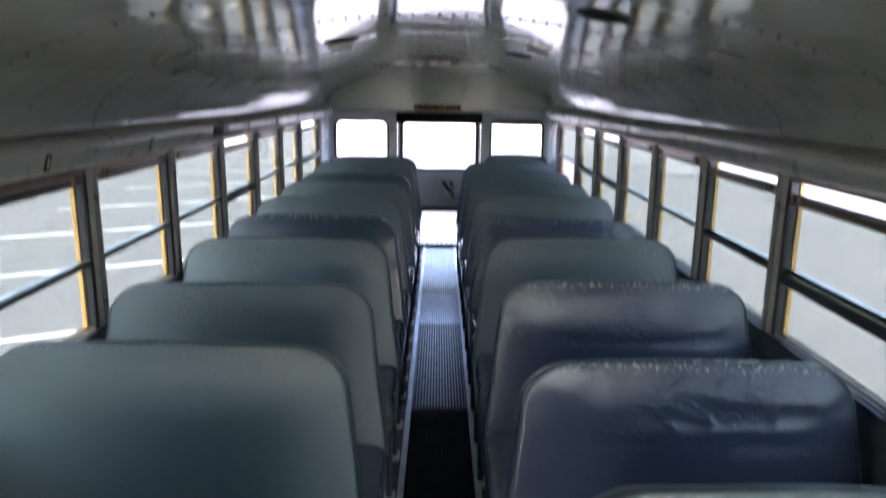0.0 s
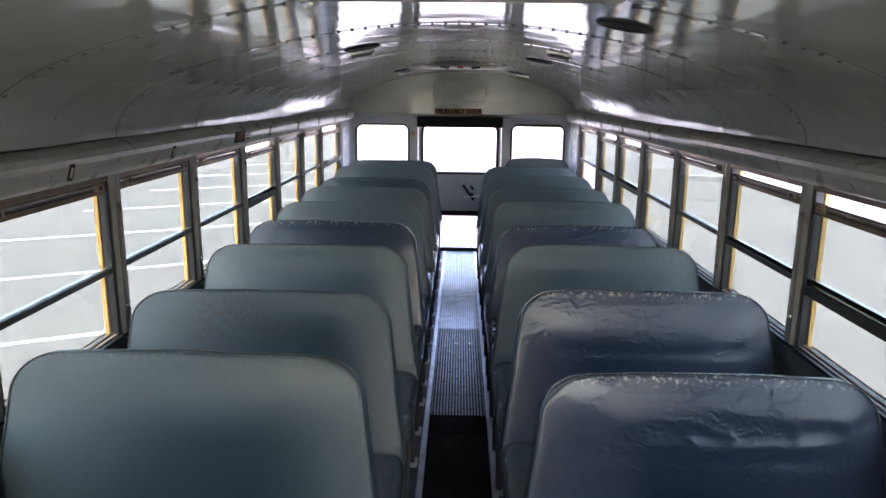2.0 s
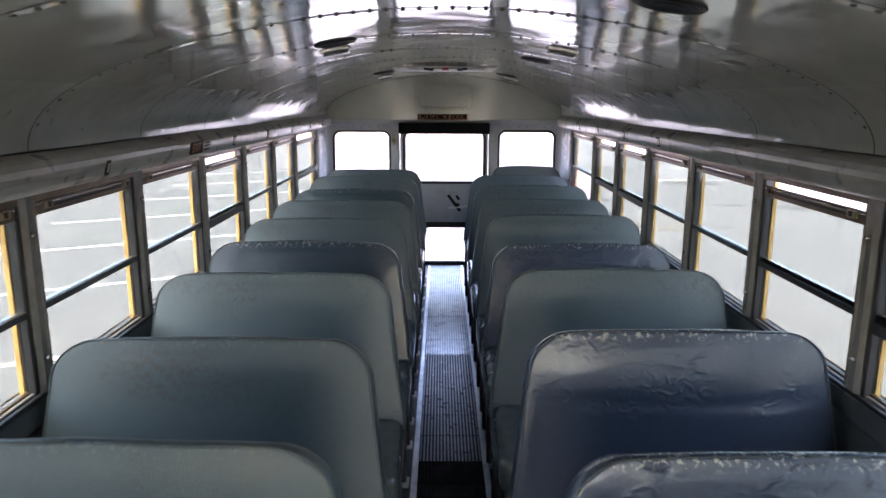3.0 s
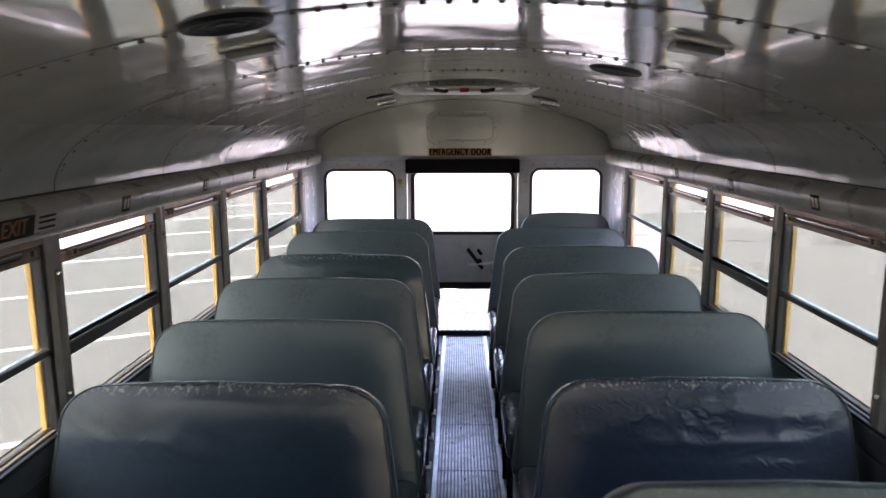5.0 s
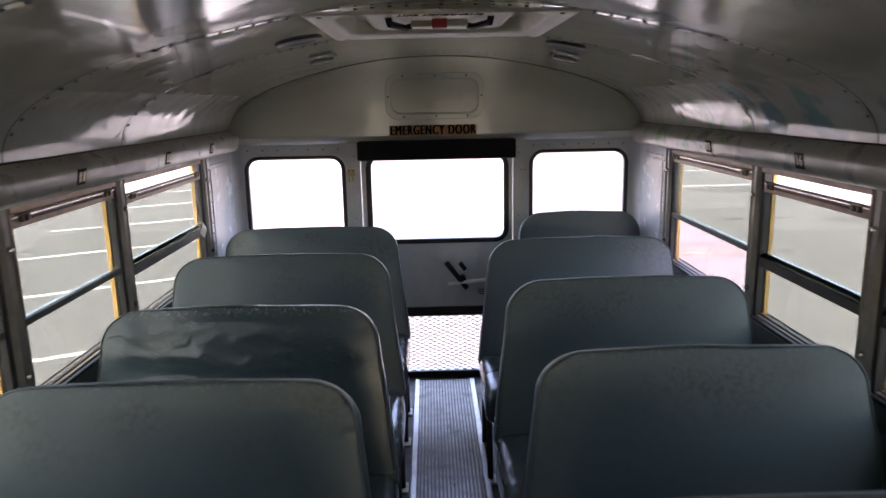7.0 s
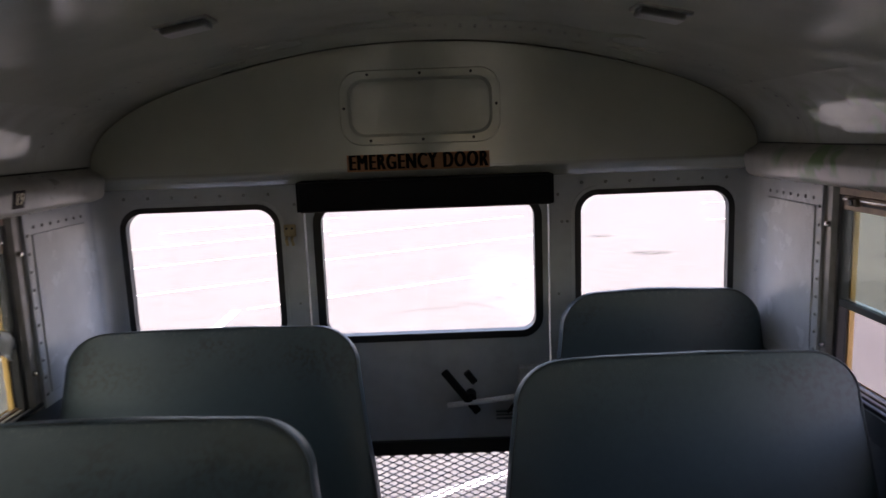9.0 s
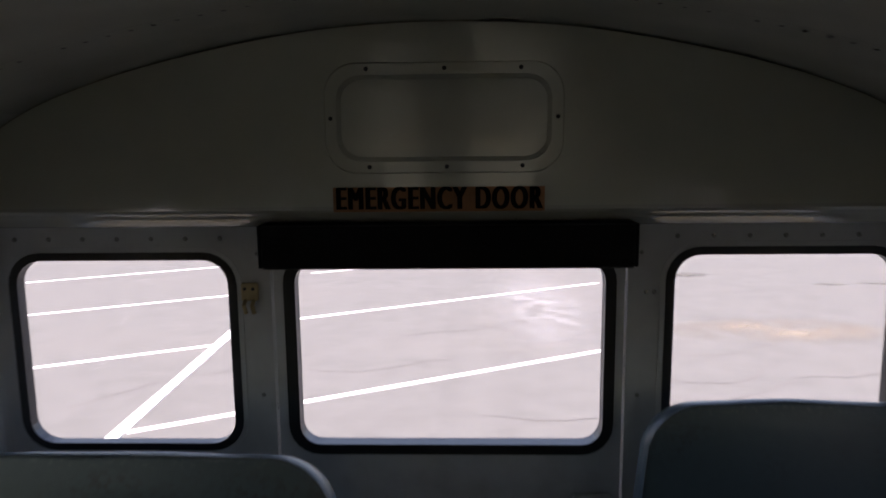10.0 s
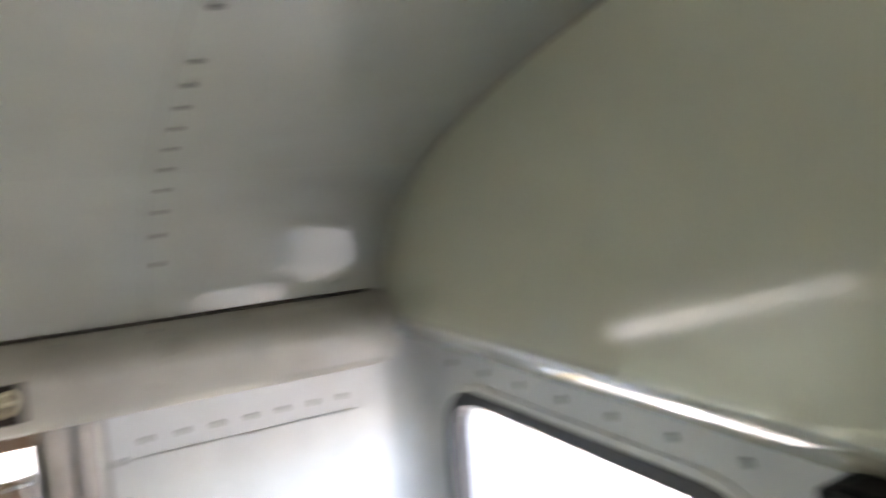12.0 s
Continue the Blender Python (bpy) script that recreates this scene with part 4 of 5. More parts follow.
def build_rear():
    outer = [(-1.19, -0.06), (-0.425, -0.06), (-0.425, 1.385), (0.425, 1.385), (0.425, -0.06), (1.19, -0.06), (1.19, 1.42), (-1.19, 1.42)]
    holes = [rrect(*w, 0.075) for w in (WIN_L, WIN_R)]
    rw = part("wall_rear", panel_with_holes(outer, holes, Y_REAR, Y_REAR + 0.045), WALL)
    tagged(rw, "blue-grey painted steel rear wall with two rubber-set windows", "wall", kind="structure")
    part("outer_skin", panel_with_holes([(x * 1.02, z) for x, z in outer], [rrect(w[0] - 0.03, w[1] - 0.03, w[2] + 0.03, w[3] + 0.03, 0.09) for w in (WIN_L, WIN_R)], Y_REAR + 0.048, Y_REAR + 0.07), YELLOW, rw, "yellow painted outer skin")
    top = [(1.19, 1.415), (1.195, 1.425), (1.185, 1.465), (1.10, 1.605), (0.95, 1.715), (0.7, 1.805), (0.4, 1.865), (0.0, 1.885)]
    part("upper_skin", panel_with_holes(top + [(-x, z) for x, z in reversed(top[:-1])], [], Y_REAR + 0.052, Y_REAR + 0.075), YELLOW, rw, "yellow painted skin above the rear windows")
    bm = bmesh.new()
    for x in np.arange(-1.04, 1.05, 0.083):
        if abs(x) > 0.46:
            add_dome(bm, (x, Y_REAR, 1.338), (0, -1, 0), 0.0065, 0.004)
    for x in (-0.455, 0.455):
        for z in (0.25, 0.62, 0.95, 1.30):
            add_dome(bm, (x, Y_REAR, z), (0, -1, 0), 0.006, 0.004)
    for x in (0.468, 0.487):
        add_dome(bm, (x, Y_REAR, 1.205), (0, -1, 0), 0.006, 0.003)
    part("rivets", bm, RIVET, rw, kind="stuff")
    for k, wdw in enumerate((WIN_L, WIN_R)):
        win = empty("window_rear_%d" % (k + 1), (0, Y_REAR, 0), "clear rear window set in a black rubber gasket", "window", kind="structure")
        x0, z0, x1, z1 = wdw
        bm = bmesh.new()
        add_frame(bm, rrect(x0 - 0.004, z0 - 0.004, x1 + 0.004, z1 + 0.004, 0.079), rrect(x0 + 0.017, z0 + 0.015, x1 - 0.017, z1 - 0.015, 0.060), -0.006, 0.024)
        part("gasket", bm, RUBBER, win, "black rubber gasket")
        bm = bmesh.new()
        add_frame(bm, rrect(x0 - 0.016, z0 - 0.016, x1 + 0.016, z1 + 0.016, 0.091), rrect(x0 - 0.004, z0 - 0.004, x1 + 0.004, z1 + 0.004, 0.079), -0.004, 0.004)
        part("pressed_rim", bm, WALL, win)
        bm = bmesh.new()
        r = rrect(x0 + 0.01, z0 + 0.01, x1 - 0.01, z1 - 0.01, 0.066)
        add_loft(bm, [[(x, y, z) for x, z in r] for y in (0.018, 0.022)], True, True)
        part("pane", bm, CLEAR, win, "clear glass pane")
    # cap above: a panel that stands forward of the wall, with a rounded lower lip
    arch = [(-x, z - 0.002) for x, z in reversed(PROFILE[1:])] + [(x, z - 0.002) for x, z in PROFILE]
    bm = bmesh.new()
    base = [(-1.106, 1.418)] + arch + [(1.106, 1.418)]
    bm.faces.new([bm.verts.new((x, Y_CAP, z)) for x, z in base])
    add_loft(bm, [[(x, y, z) for x, z in base] for y in (Y_CAP, Y_REAR + 0.05)], False)
    cap = part("rear_cap", bm, CAP)
    tagged(cap, "glossy cream-grey arched panel above the rear door", "wall panel", kind="structure")
    # lower lip: a rounded edge, a sloping band and a tuck against the wall
    prof = [(0.0, 1.418), (0.0, 1.4105), (0.0012, 1.4075), (0.0040, 1.4030), (0.0100, 1.3975), (0.0180, 1.3890), (0.0360, 1.3722), (0.0400, 1.3710), (0.0450, 1.3690), (0.080, 1.3685)]
    bm = bmesh.new()
    add_loft(bm, [[(-1.106 + 2.212 * i / 40, Y_CAP + y, z) for i in range(41)] for y, z in prof], False)
    part("lower_lip", bm, LIP, cap)
    part("seam", tube([(x, Y_CAP - 0.001, z - 0.0005) for x, z in arch], 0.0009, 6), SEAL, cap, "rust-brown seam below the ceiling")
    # access cover
    ac = empty("access_cover", (-0.003, Y_CAP, 1.612), "rounded pressed access cover screwed to the rear cap", "access cover")
    bm = bmesh.new()
    o, i1, i2, i3 = (rrect(-0.265 + d, -0.121 + d, 0.263 - d, 0.121 - d, 0.070 - d * 0.6, 8) for d in (0.0, 0.003, 0.027, 0.037))
    rows = [[(x, 0.0, z) for x, z in o], [(x, -0.0045, z) for x, z in i1], [(x, -0.0045, z) for x, z in i2], [(x, -0.0015, z) for x, z in i3]]
    add_loft(bm, rows, True)
    bm.verts.ensure_lookup_table()
    bm.faces.new([bm.verts.new(p) for p in rows[-1]])
    part("cover", bm, COVER, ac)
    for x, z in ((-0.170, 0.107), (0.001, 0.107), (0.168, 0.107), (-0.251, 0.001), (0.249, 0.001), (-0.167, -0.106), (0.005, -0.106), (0.172, -0.105)):
        bm = bmesh.new()
        add_dome(bm, (x, -0.0045, z), (0, -1, 0), 0.0050, 0.003, 8)
        part("screw", bm, SEAM, ac)
    # sign
    sg = part("emergency_sign", box((-0.2365, -0.0015, -0.0275), (0.2365, 0.0, 0.0275)), SIGN)
    sg.location = (-0.0175, Y_CAP - 0.0005, 1.4335)
    tagged(sg, "faded orange sticker sign with black emergency door lettering", "sign")
    writing("lettering", "EMERGENCY DOOR", 0.072, Matrix.Translation((0, -0.0022, 0.0)), LETTER, sg, 0.62, 0.0004, 0.0034, 0.0, 1.20)
    # bracket
    lt = empty("latch_bracket", (-0.474, Y_REAR, 1.192), "small yellowed plastic latch bracket screwed to the wall", "bracket")
    part("plate", box((-0.021, -0.013, -0.004), (0.021, 0.0, 0.040), 0.005), YELLOWED, lt)
    for x in (-0.011, 0.009):
        part("hook", tube([(x, -0.008, 0.0), (x, -0.024, -0.012), (x + 0.004, -0.022, -0.032)], 0.005, 6), YELLOWED, lt)
        bm = bmesh.new()
        add_dome(bm, (x, -0.013, 0.026), (0, -1, 0), 0.0045, 0.002)
        part("screw", bm, SEAM, lt)
    # header pad
    hp = empty("header_pad", (0, Y_CAP, 1.275), "black padded bumper over the emergency door", "door pad")
    part("pad", box((-0.424, -0.012, 0.0), (0.424, 0.068, 0.106), 0.010, 3), PAD, hp)
    for s in (-1, 1):
        part("end_cap", box((min(s * 0.421, s * 0.430), -0.010, 0.003), (max(s * 0.421, s * 0.430), 0.068, 0.102), 0.004, 2), PAD, hp, "sewn black vinyl end")
    for z in (0.004, 0.101):
        part("piping", tube([(-0.418, -0.0095, z), (0.0, -0.0102, z + 0.0006), (0.418, -0.0095, z)], 0.0025, 6), RUBBER, hp, "thin black sewn piping")


build_rear()


def emergency_door():
    d = empty("door_1", (0, Y_REAR, 0), "grey rear emergency door with window and mesh-covered lower pane", "door", kind="structure")
    leaf_out = [(-0.420, -0.03), (0.420, -0.03), (0.420, 1.38), (-0.420, 1.38)]
    low = (-0.335, 0.035, 0.335, 0.372)
    part("leaf", panel_with_holes(leaf_out, [rrect(*WIN_C, 0.07), rrect(*low, 0.04)], 0.006, 0.05), DOOR, d)
    x0, z0, x1, z1 = WIN_C
    bm = bmesh.new()
    add_frame(bm, rrect(x0 - 0.008, z0 - 0.006, x1 + 0.008, z1 + 0.006, 0.076), rrect(x0 + 0.020, z0 + 0.020, x1 - 0.018, z1 - 0.02, 0.05), -0.006, 0.035)
    part("gasket", bm, RUBBER, d, "black rubber window gasket")
    bm = bmesh.new()
    add_loft(bm, [[(x, y, z) for x, z in rrect(x0 + 0.01, z0 + 0.01, x1 - 0.01, z1 - 0.01, 0.06)] for y in (0.020, 0.024)], True, True)
    part("pane", bm, CLEAR, d, "clear glass pane")
    x0, z0, x1, z1 = low
    bm = bmesh.new()
    add_frame(bm, rrect(-0.415, -0.022, 0.415, 0.424, 0.01), rrect(x0 + 0.012, z0 + 0.0, x1 - 0.012, z1 - 0.0, 0.03), -0.010, 0.012)
    part("lower_frame", bm, RUBBER, d, "black frame round the lower pane")
    bm = bmesh.new()
    add_loft(bm, [[(x, y, z) for x, z in rrect(x0 + 0.004, z0 + 0.004, x1 - 0.004, z1 - 0.004, 0.03)] for y in (0.030, 0.034)], True, True)
    part("pane", bm, CLEAR, d, "clear lower glass pane")
    # expanded metal: zig-zag strands that meet in diamonds
    bm = bmesh.new()
    pw, ph = 0.050, 0.0115
    nz = int((z1 - z0) / ph)
    for r in range(nz + 1):
        z = z0 + r * ph
        pts, k, x = [], 0, x0
        while x <= x1 + 1e-6:
            zz = z + (ph / 2 if (k + r) % 2 else -ph / 2)
            pts.append((x, 0.002, min(max(zz, z0 - 0.004), z1 + 0.004)))
            x += pw / 2
            k += 1
        add_tube(bm, pts, 0.0028, 4)
    part("mesh_guard", bm, MESH, d, "expanded steel mesh over the lower pane")
    # release handle: black lever on a pivot, white bar, guard box
    h = empty("release_handle", (0.098, Y_REAR, 0.618), "black emergency lever with a white release bar", "door handle")
    part("lever", box((-0.014, -0.052, -0.098), (0.014, -0.034, 0.098), 0.006), BLACK, h)
    h.children[0].rotation_euler = (0, radians(-37), 0)
    bm = bmesh.new()
    bmesh.ops.create_cone(bm, cap_ends=True, segments=16, radius1=0.020, radius2=0.018, depth=0.05, matrix=pose(0.035, -0.022, -0.025, 90))
    part("pivot", bm, BLACK, h)
    blk = part("grip_block", box((-0.012, -0.050, -0.026), (0.012, -0.030, 0.026), 0.004), BLACK, h)
    blk.location, blk.rotation_euler = (0.035, 0, 0.052), (0, radians(-37), 0)
    part("release_bar", tube([(-0.05, -0.040, -0.050), (0.08, -0.046, -0.036), (0.20, -0.046, -0.022), (0.275, -0.040, -0.016)], 0.0105, 8), BAR, h, "white painted release bar")
    part("guide_box", box((0.205, -0.030, 0.012), (0.300, 0.004, 0.078), 0.006), DOOR, h)
    for z in (-0.100, -0.113, -0.126):
        part("notice_line", box((0.125, 0.003, z), (0.215, 0.0055, z + 0.006)), SIDE, h)
    part("latch_hook", tube([(0.195, -0.01, -0.055), (0.175, -0.03, -0.075), (0.165, -0.02, -0.09)], 0.006, 6), BLACK, h)


emergency_door()


# ---------------------------------------------------------------- front end, closing the place behind the camera
SCREENS = ((-1.08, -0.56), (0.12, 1.04))


def build_front():
    out = [(-1.19, -0.06), (1.19, -0.06), (1.19, 1.44)] + [(x, z) for x, z in reversed(PROFILE[1:])] + [(-x, z) for x, z in PROFILE] + [(-1.19, 1.44)]
    holes = [rrect(x0, 0.22, x1, 1.60, 0.08) for x0, x1 in SCREENS]
    fw = part("wall_front", panel_with_holes(out, holes, Y_FRONT - 0.05, Y_FRONT), WALL)
    tagged(fw, "plain grey front wall with two windscreen openings", "wall", kind="structure")
    for x0, x1 in SCREENS:
        bm = bmesh.new()
        add_loft(bm, [[(x, y, z) for x, z in rrect(x0 - 0.005, 0.215, x1 + 0.005, 1.605, 0.08)] for y in (Y_FRONT - 0.030, Y_FRONT - 0.024)], True, True)
        part("windscreen", bm, SCREEN, fw, "tinted windscreen pane")


build_front()


# ---------------------------------------------------------------- seats
def back_outline(wb, wt, z0, z1, r, n=12, step=0.06):
    """Front view of a backrest: straight lower corners, wide round upper corners, sides that draw in upwards."""
    pts = []
    rb = 0.03
    hb, ht = wb / 2, wt / 2
    for cx, cz, rr, a0 in ((hb - rb, z0 + rb, rb, -90), (ht - r, z1 - r, r, 0), (-ht + r, z1 - r, r, 90), (-hb + rb, z0 + rb, rb, 180)):
        m = n if rr > 0.05 else 4
        for k in range(m + 1):
            a = radians(a0 + 90 * k / m)
            pts.append(Vector((cx + rr * math.cos(a), 0, cz + rr * math.sin(a))))
    out = []
    for a, b in zip(pts, pts[1:] + pts[:1]):
        k = max(1, int((b - a).length / step))
        out += [a.lerp(b, i / k) for i in range(k)]
    # the top edge is crowned: it falls a little towards both corners
    for p in out:
        if p.z > z1 - 0.25:
            p.z -= 0.016 * (p.x / ht) ** 2 * (p.z - z1 + 0.25) / 0.25
    return out


def backrest_mesh(wb, wt, h, thick, wrinkle, seed, mats):
    """A padded backrest: sewn edge all round, a full front and back, folds where the cover is loose."""
    z0 = -h
    line = back_outline(wb, wt, z0, 0.0, 0.115, 14, 0.03 if wrinkle else 0.05)
    rows = [float(f) for f in np.linspace(0.17, 0.97, 24 if wrinkle else 10)]
    c = Vector((0, 0, z0 * 0.45))
    bm = bmesh.new()

    def ring(inset, y, sx=1.0):
        res = []
        for p in line:
            d = p - c
            u = d.normalized()
            q = p - Vector((u.x * sx, 0, u.z)) * inset if inset < 0.06 else c + d * (1 - inset)
            # slow irregularity along the edge
            e = 0.004 * noise.noise(Vector((q.x * 5 + seed, 3.0, q.z * 5)))
            res.append(Vector((q.x + e, y, q.z + e)))
        return res
    t = thick / 2
    front = [ring(0.005, -t * 1.0), ring(0.014, -t * 1.03), ring(0.034, -t * 1.05)] + [ring(f, -t * (1.03 + 0.27 * (1 - (1 - f) ** 2.2))) for f in rows]
    rear = [ring(0.036, t * 0.92, 0.35), ring(0.055, t * 1.0, 0.6), ring(0.3, t * 1.1), ring(0.7, t * 1.15), ring(0.96, t * 1.15)]
    rings = list(reversed(front)) + [ring(0.002, -t * 0.90), ring(0.001, -t * 0.55, 0.0), ring(0.007, -t * 0.1, -0.1), ring(0.015, t * 0.35, 0.0), ring(0.025, t * 0.72, 0.2)] + rear
    for r in rings:
        for p in r:
            # puckers of the cover along the sewn edge
            a = math.atan2(p.x, p.z - c.z)
            edge = max(0.0, 1 - abs(abs(p.y) / t - 1.035) / 0.05)
            p.y -= 0.0022 * edge * noise.noise(Vector((a * 14, seed * 2.0, 0.5)))
            if wrinkle:
                broad = noise.noise(Vector((p.x * 2.0 + seed * 2, p.z * 5.0, 5.0)))
                high = math.exp(-((p.z + 0.15) / 0.09) ** 2)
                ridge = 1 - 2.4 * abs(noise.noise(Vector((p.x * 2.6 + seed, p.z * 8.0 + 0.7 * broad, seed * 3))))
                fine = 1 - 2.6 * abs(noise.noise(Vector((p.x * 8.0 + seed, p.z * 13.0 + 2.5 * broad, seed * 5))))
                mask = min(1.0, max(0.0, 0.5 + 1.3 * noise.noise(Vector((p.x * 1.8, p.z * 2.6, seed + 9)))))
                # the slack gathers in a low fold that sags between the corners
                sag = math.exp(-((p.z + 0.215 - 0.10 * p.x * p.x * (1 + 0.4 * broad)) / 0.016) ** 2) * (0.4 + 0.6 * min(1.0, abs(p.x) * 3))
                f = 0.35 * broad + high * mask * (0.8 * max(0.0, ridge) ** 2 + 0.6 * max(0.0, fine) ** 2) - 0.35 * sag
                p.y -= wrinkle * f * (1.0 if p.y < 0 else 0.3) * (0.35 if edge > 0 else 1.0)
            else:
                p.y -= 0.004 * noise.noise(Vector((p.x * 3 + seed, p.z * 3, 1.0)))
    add_loft(bm, rings, True, True)
    # the boxing round the sides and the back has its shade put into darker vinyl
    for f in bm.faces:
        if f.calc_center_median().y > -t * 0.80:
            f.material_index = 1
    me = mesh_of("backrest", bm, mats, True)
    # welt that follows the edge of the front panel
    bm = bmesh.new()
    w = rings[len(front) - 1]  # the sewn edge
    order = sorted(range(len(w)), key=lambda i: math.atan2(w[i].x - c.x, -(w[i].z - c.z)))
    path = [w[i] + Vector((0, -0.0015, 0)) for i in order if w[i].z > z0 + 0.06]
    add_tube(bm, path, 0.0022, 6)
    return me, mesh_of("welt", bm, PIPING, True)


def cushion_mesh(width, depth, h, seed, mat):
    bm = bmesh.new()
    vs = add_box(bm, (-width / 2, -depth, 0), (width / 2, 0.0, h), 0.045, 4)
    bmesh.ops.subdivide_edges(bm, edges=[e for e in bm.edges if e.calc_length() > 0.2], cuts=4, use_grid_fill=True)
    for v in bm.verts:
        v.co.z += 0.008 * noise.noise(Vector((v.co.x * 4 + seed, v.co.y * 4, seed))) + (0.012 * (1 - (2 * v.co.x / width) ** 2) if v.co.z > h * 0.6 else 0)
    return mesh_of("cushion", bm, mat, True)


BACKS = {}


def seat(side, y, ztop, cover="green", width=(0.975, 0.84), xa=0.150, seed=1, label="", lean=11.5):
    """A two-place bench seat that faces the front: backrest with welt, cushion, tube legs with feet."""
    key = (cover, width, seed % 3)
    if key not in BACKS:
        mat = {"green": VINYL, "teal": VINYL_TEAL, "blue": VINYL_SMOOTH, "loose": VINYL_BLUE, "slack": VINYL_SLACK}[cover]
        wr = {"green": 0.0, "teal": 0.0, "blue": 0.004, "loose": 0.012, "slack": 0.012}[cover]
        b, w = backrest_mesh(width[0], width[1], 0.60, 0.085 if cover in ("green", "teal") else 0.095, wr, 1.7 + seed % 3 * 3.1, [mat, VINYL_SIDE_SHADED if cover in ("green", "teal") else mat])
        BACKS[key] = (b, w, cushion_mesh(width[0] - 0.005, 0.42, 0.15, seed % 3, CUSHION))
    b, w, cu = BACKS[key]
    xc = side * (xa + width[0] / 2)
    lean_t = math.tan(radians(lean))
    foot = y - 0.62 * lean_t
    root = empty("bus_seat", (xc, foot, 0), label, "bus seat", "bus seats")

    def put(name, me, loc, rx=0.0, lab=""):
        ob = new(name, me)
        ob.parent = root
        ob.location, ob.rotation_euler = loc, (radians(rx), 0, 0)
        return tagged(ob, lab)
    bk = put("backrest", b, (0, y - foot - 0.01, ztop), -lean)
    wl = new("welt", w)
    wl.parent = bk
    put("cushion", cu, (0, -0.005, 0.295), 3.0)
    f = bmesh.new()
    for z in (0.285,):
        for yy in (-0.35, -0.05):
            add_tube(f, [(-width[0] / 2 + 0.03, yy, z), (width[0] / 2 - 0.03, yy, z)], 0.012, 8)
        for xx in (-width[0] / 2 + 0.04, width[0] / 2 - 0.04):
            add_tube(f, [(xx, -0.37, z), (xx, 0.0, z)], 0.012, 8)
    part("seat_frame", f, STEEL, root, "dark steel tube seat frame")
    xl = -side * (width[0] / 2 - 0.025)
    for yy, sp in ((-0.33, -0.03), (-0.06, 0.03)):
        lg = part("leg", tube([(xl, yy, 0.285), (xl, yy + sp * 0.4, 0.15), (xl, yy + sp, 0.006)], 0.0125, 8), STEEL, root)
        part("foot_plate", box((xl - 0.024, yy + sp - 0.04, -0.001), (xl + 0.024, yy + sp + 0.04, 0.009), 0.003, 1), FOOT, lg)
    part("wall_bracket", box((side * (width[0] / 2 - 0.02) - 0.02, -0.35, 0.255), (side * (width[0] / 2 - 0.02) + 0.02, -0.02, 0.275)), STEEL, root)
    return root


GREEN_L = "green-grey vinyl high-back bench seat with a worn sewn welt"
BLUE_L = "re-covered glossy blue-grey vinyl bench seat"
LOOSE_L = "blue-grey vinyl bench seat with a loose wrinkled cover"
LABELS = {"green": GREEN_L, "teal": "dark teal-grey vinyl high-back bench seat with scuffed top", "blue": BLUE_L, "loose": LOOSE_L, "slack": "dark green-grey vinyl bench seat with a slack creased cover"}
for i, (y, z, cover) in enumerate(((0.36, 0.950, "blue"), (1.00, 0.985, "teal"), (1.65, 0.957, "teal"), (2.37, 0.961, "green"), (3.00, 0.954, "blue"), (3.58, 0.965, "green"),
                                   (4.23, 0.972, "green"), (4.87, 0.962, "slack"), (5.52, 0.988, "green"), (6.26, 0.970, "green"))):
    seat(-1, y, z, cover, (0.980, 0.870), 0.158, seed=i, label=LABELS[cover])
for i, (y, z, cover) in enumerate(((0.42, 0.955, "green"), (1.09, 0.915, "loose"), (1.75, 0.949, "loose"), (2.49, 0.950, "green"), (3.16, 0.915, "loose"), (3.69, 0.970, "green"),
                                   (4.41, 0.957, "green"), (5.11, 0.965, "green"), (5.90, 0.957, "green"))):
    seat(1, y, z, cover, (0.965, 0.850), 0.163, seed=i + 1, label=LABELS[cover])
seat(1, 6.505, 0.988, "green", (0.75, 0.66), xa=0.395, seed=1, label="narrow dark green-grey vinyl bench seat by the rear wall", lean=3.0)


# ---------------------------------------------------------------- ceiling fittings
def speaker(x, y):
    m = Matrix.Translation((x, y, roof_z(x))) @ Vector((0, 0, -1)).rotation_difference(roof_normal(abs(x)) if x > 0 else Vector((-roof_normal(abs(x)).x, 0, roof_normal(abs(x)).z))).to_matrix().to_4x4()
    root = empty("ceiling_speaker", (0, 0, 0), "round black ceiling loudspeaker with a raised rim", "loudspeaker", "ceiling speakers")
    root.matrix_world = m
    bm = bmesh.new()
    n = 28
    rows = [[(r * math.cos(2 * math.pi * k / n), r * math.sin(2 * math.pi * k / n), z) for k in range(n)] for r, z in ((0.076, 0.004), (0.076, -0.003), (0.072, -0.007), (0.065, -0.008), (0.058, -0.005))]
    add_loft(bm, rows, True)
    part("rim", bm, BLACK, root, smooth=True)
    bm = bmesh.new()
    rows = [[(r * math.cos(2 * math.pi * k / n), r * math.sin(2 * math.pi * k / n), z) for k in range(n)] for r, z in ((0.060, -0.0045), (0.048, -0.0065), (0.036, -0.0045), (0.026, -0.0065), (0.012, -0.005))]
    add_loft(bm, rows, True)
    bm.faces.new([bm.verts.new(p) for p in rows[-1]])
    part("grille", bm, PAD, root)


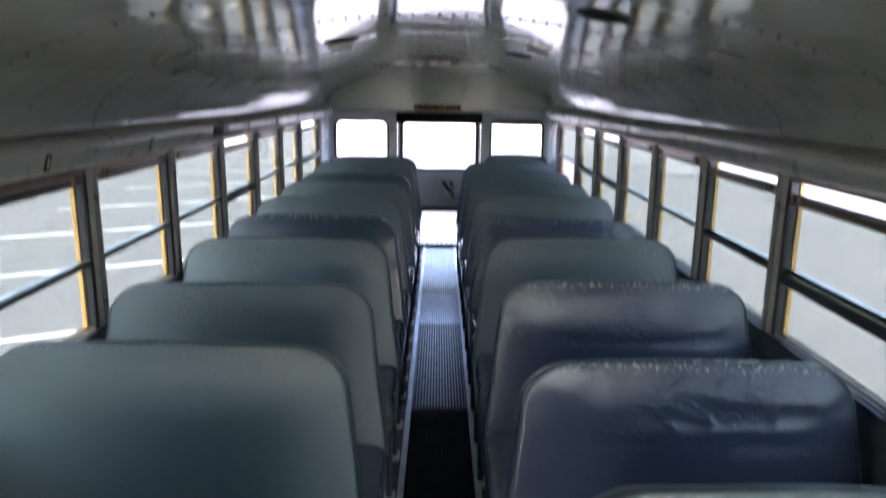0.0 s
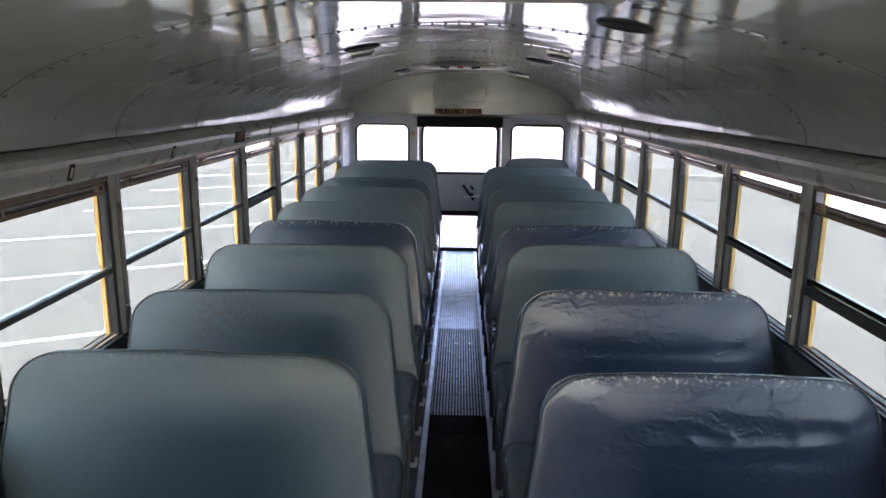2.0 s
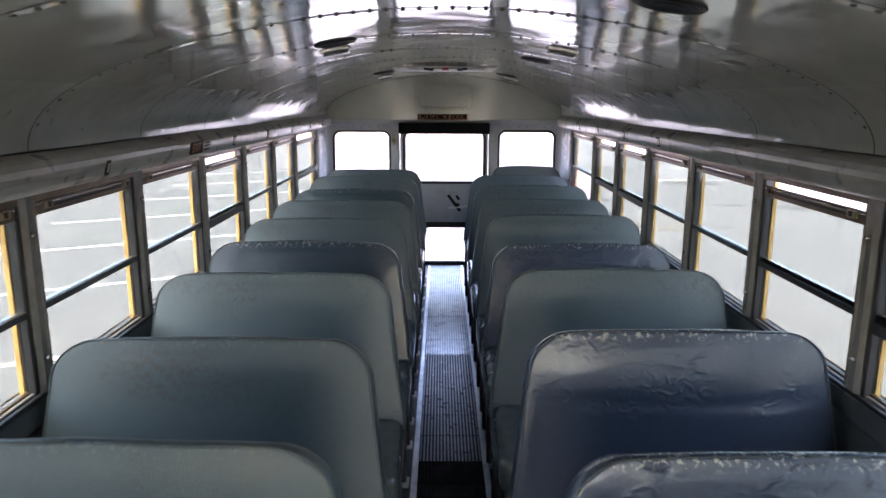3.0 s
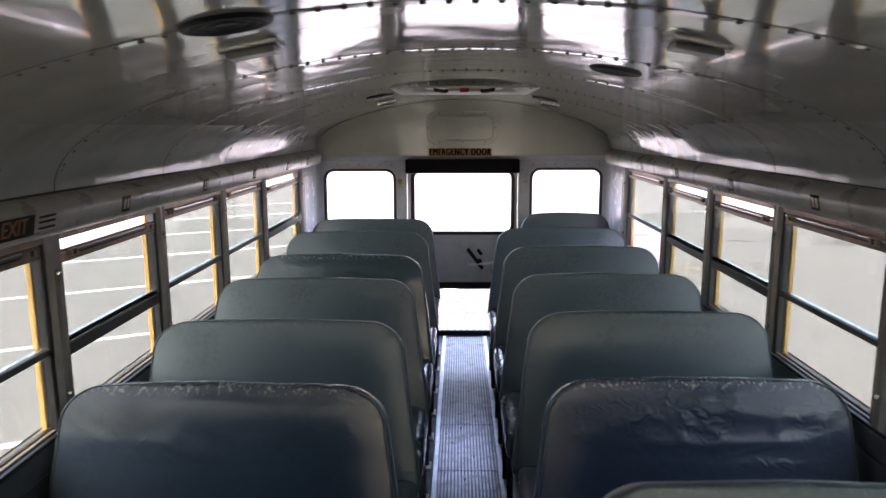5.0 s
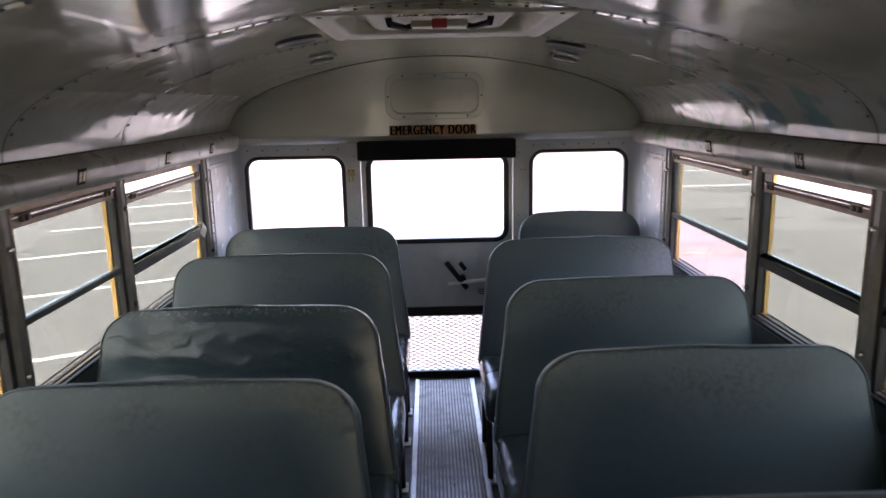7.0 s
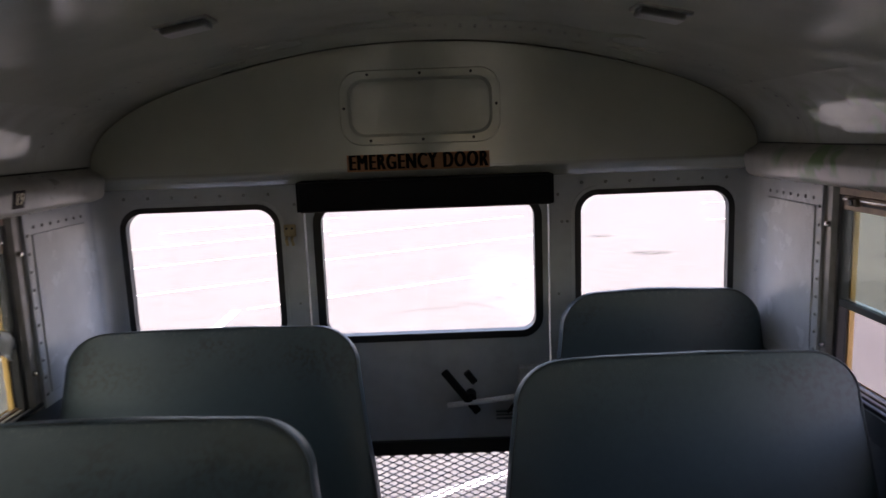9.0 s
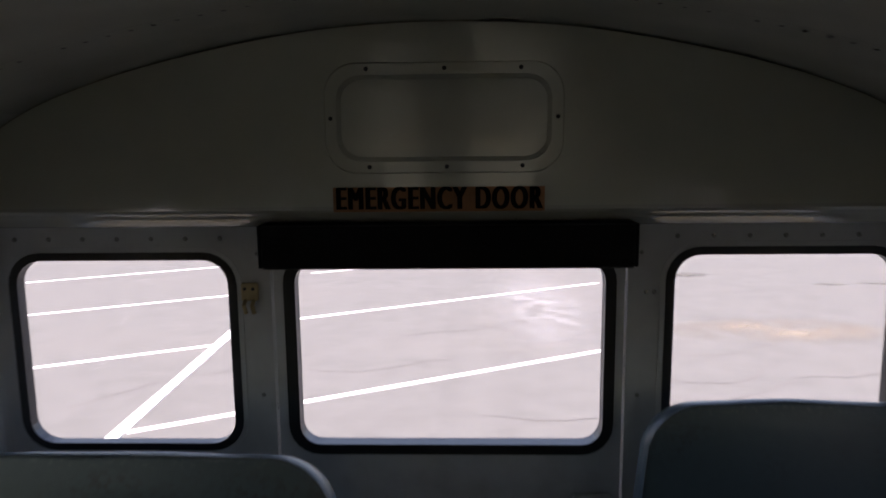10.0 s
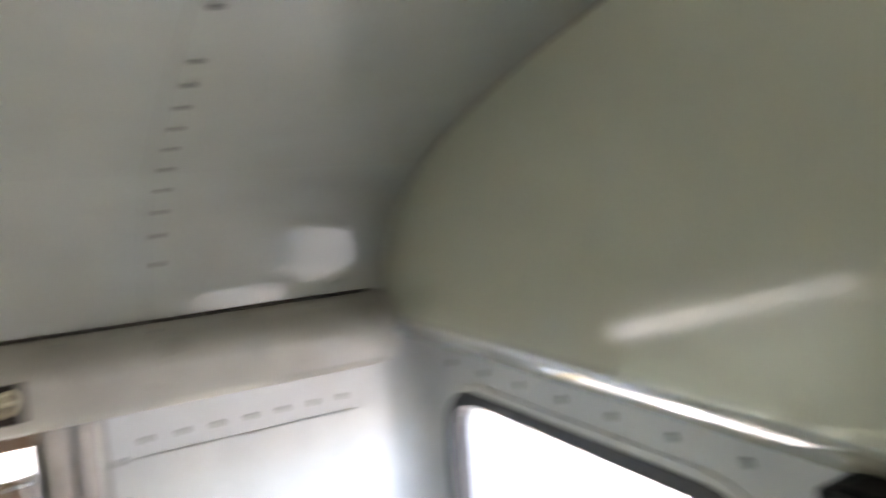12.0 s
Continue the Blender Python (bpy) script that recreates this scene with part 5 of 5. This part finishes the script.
def dome_lamp(x, y, broken=False):
    root = empty("dome_lamp", (0, 0, 0), "small rectangular dome lamp with a cracked lens" if broken else "small rectangular dome lamp, switched off", "ceiling lamp", "dome lamps")
    nr = roof_normal(abs(x))
    if x < 0:
        nr = Vector((-nr.x, 0, nr.z))
    root.matrix_world = Matrix.Translation((x, y, roof_z(x))) @ Vector((0, 0, -1)).rotation_difference(nr).to_matrix().to_4x4()
    part("base", box((-0.060, -0.040, -0.008), (0.060, 0.040, 0.006), 0.004), ALU, root)
    part("lens", box((-0.050, -0.031, -0.020), (0.050, 0.031, -0.007), 0.006, 3), LENS, root, "milky plastic lens")


for x, y in ((-0.40, 0.50), (-0.40, 2.36), (-0.44, 4.98), (0.43, 1.27), (0.43, 3.32), (0.465, 5.32)):
    speaker(x, y)
for x, y in ((-0.440, 2.64), (-0.478, 5.74), (0.440, 2.63), (0.540, 5.73)):
    dome_lamp(x, y)


# ---------------------------------------------------------------- plates above the windows
def number_plate(s, y, text):
    p = part("number_plate", box((-0.026, -0.0015, -0.024), (0.026, 0.0015, 0.024), 0.001, 1), PLATE)
    p.matrix_world = pose(s * 1.0590, y, 1.390, 11, 0, -s * 90)
    tagged(p, "small black seat number plate with gold figures", "number plate", "seat number plates")
    if text:
        writing("figure_pair", text, 0.046, Matrix.Translation((0, -0.0022, 0.0)), BRASS, p, 0.85, 0.0004, 0.001)
    else:
        for k, x in enumerate((-0.011, 0.011)):
            part("figure", box((x - 0.006, -0.0028, -0.015), (x + 0.006, -0.0012, 0.015)), BRASS, p)


for y, text in ((3.353, ""), (4.055, "13"), (4.760, ""), (5.465, ""), (6.032, "19")):
    number_plate(-1, y, text)
for y, text in ((1.253, ""), (3.360, ""), (4.040, ""), (4.750, "16"), (5.450, "")):
    number_plate(1, y, text)
for y in (1.254, 1.960):
    p = part("number_plate", box((-0.014, -0.0015, -0.024), (0.014, 0.0015, 0.024), 0.001, 1), PLATE)
    p.matrix_world = pose(-1.0515, y, 1.384, 16, 0, 90)
    tagged(p, "small black seat number plate with gold figures", "number plate", "seat number plates")
    part("figure", box((-0.004, -0.0028, -0.014), (0.004, -0.0012, 0.014)), BRASS, p)
ex = part("exit_sign", box((-0.080, -0.0015, -0.026), (0.080, 0.0015, 0.026), 0.001, 1), PLATE)
ex.matrix_world = pose(-1.0590, 2.790, 1.390, 11, 0, 90)
tagged(ex, "dark side exit sign with red-brown lettering", "sign")
writing("lettering", "EXIT", 0.055, Matrix.Translation((0, -0.0022, 0.0)), SIGN, ex, 0.9, 0.0004, 0.001)
nt = part("notice", box((-0.045, -0.001, -0.024), (0.045, 0.001, 0.024)), HEADER)
nt.matrix_world = pose(-1.0592, 2.925, 1.390, 11, 0, 90)
tagged(nt, "small pale instruction label with unreadable lines", "label")
for z in (-0.012, 0.004, 0.017):
    part("line", box((-0.038, -0.0025, z - 0.004), (0.034, -0.0008, z + 0.002)), PLATE, nt)
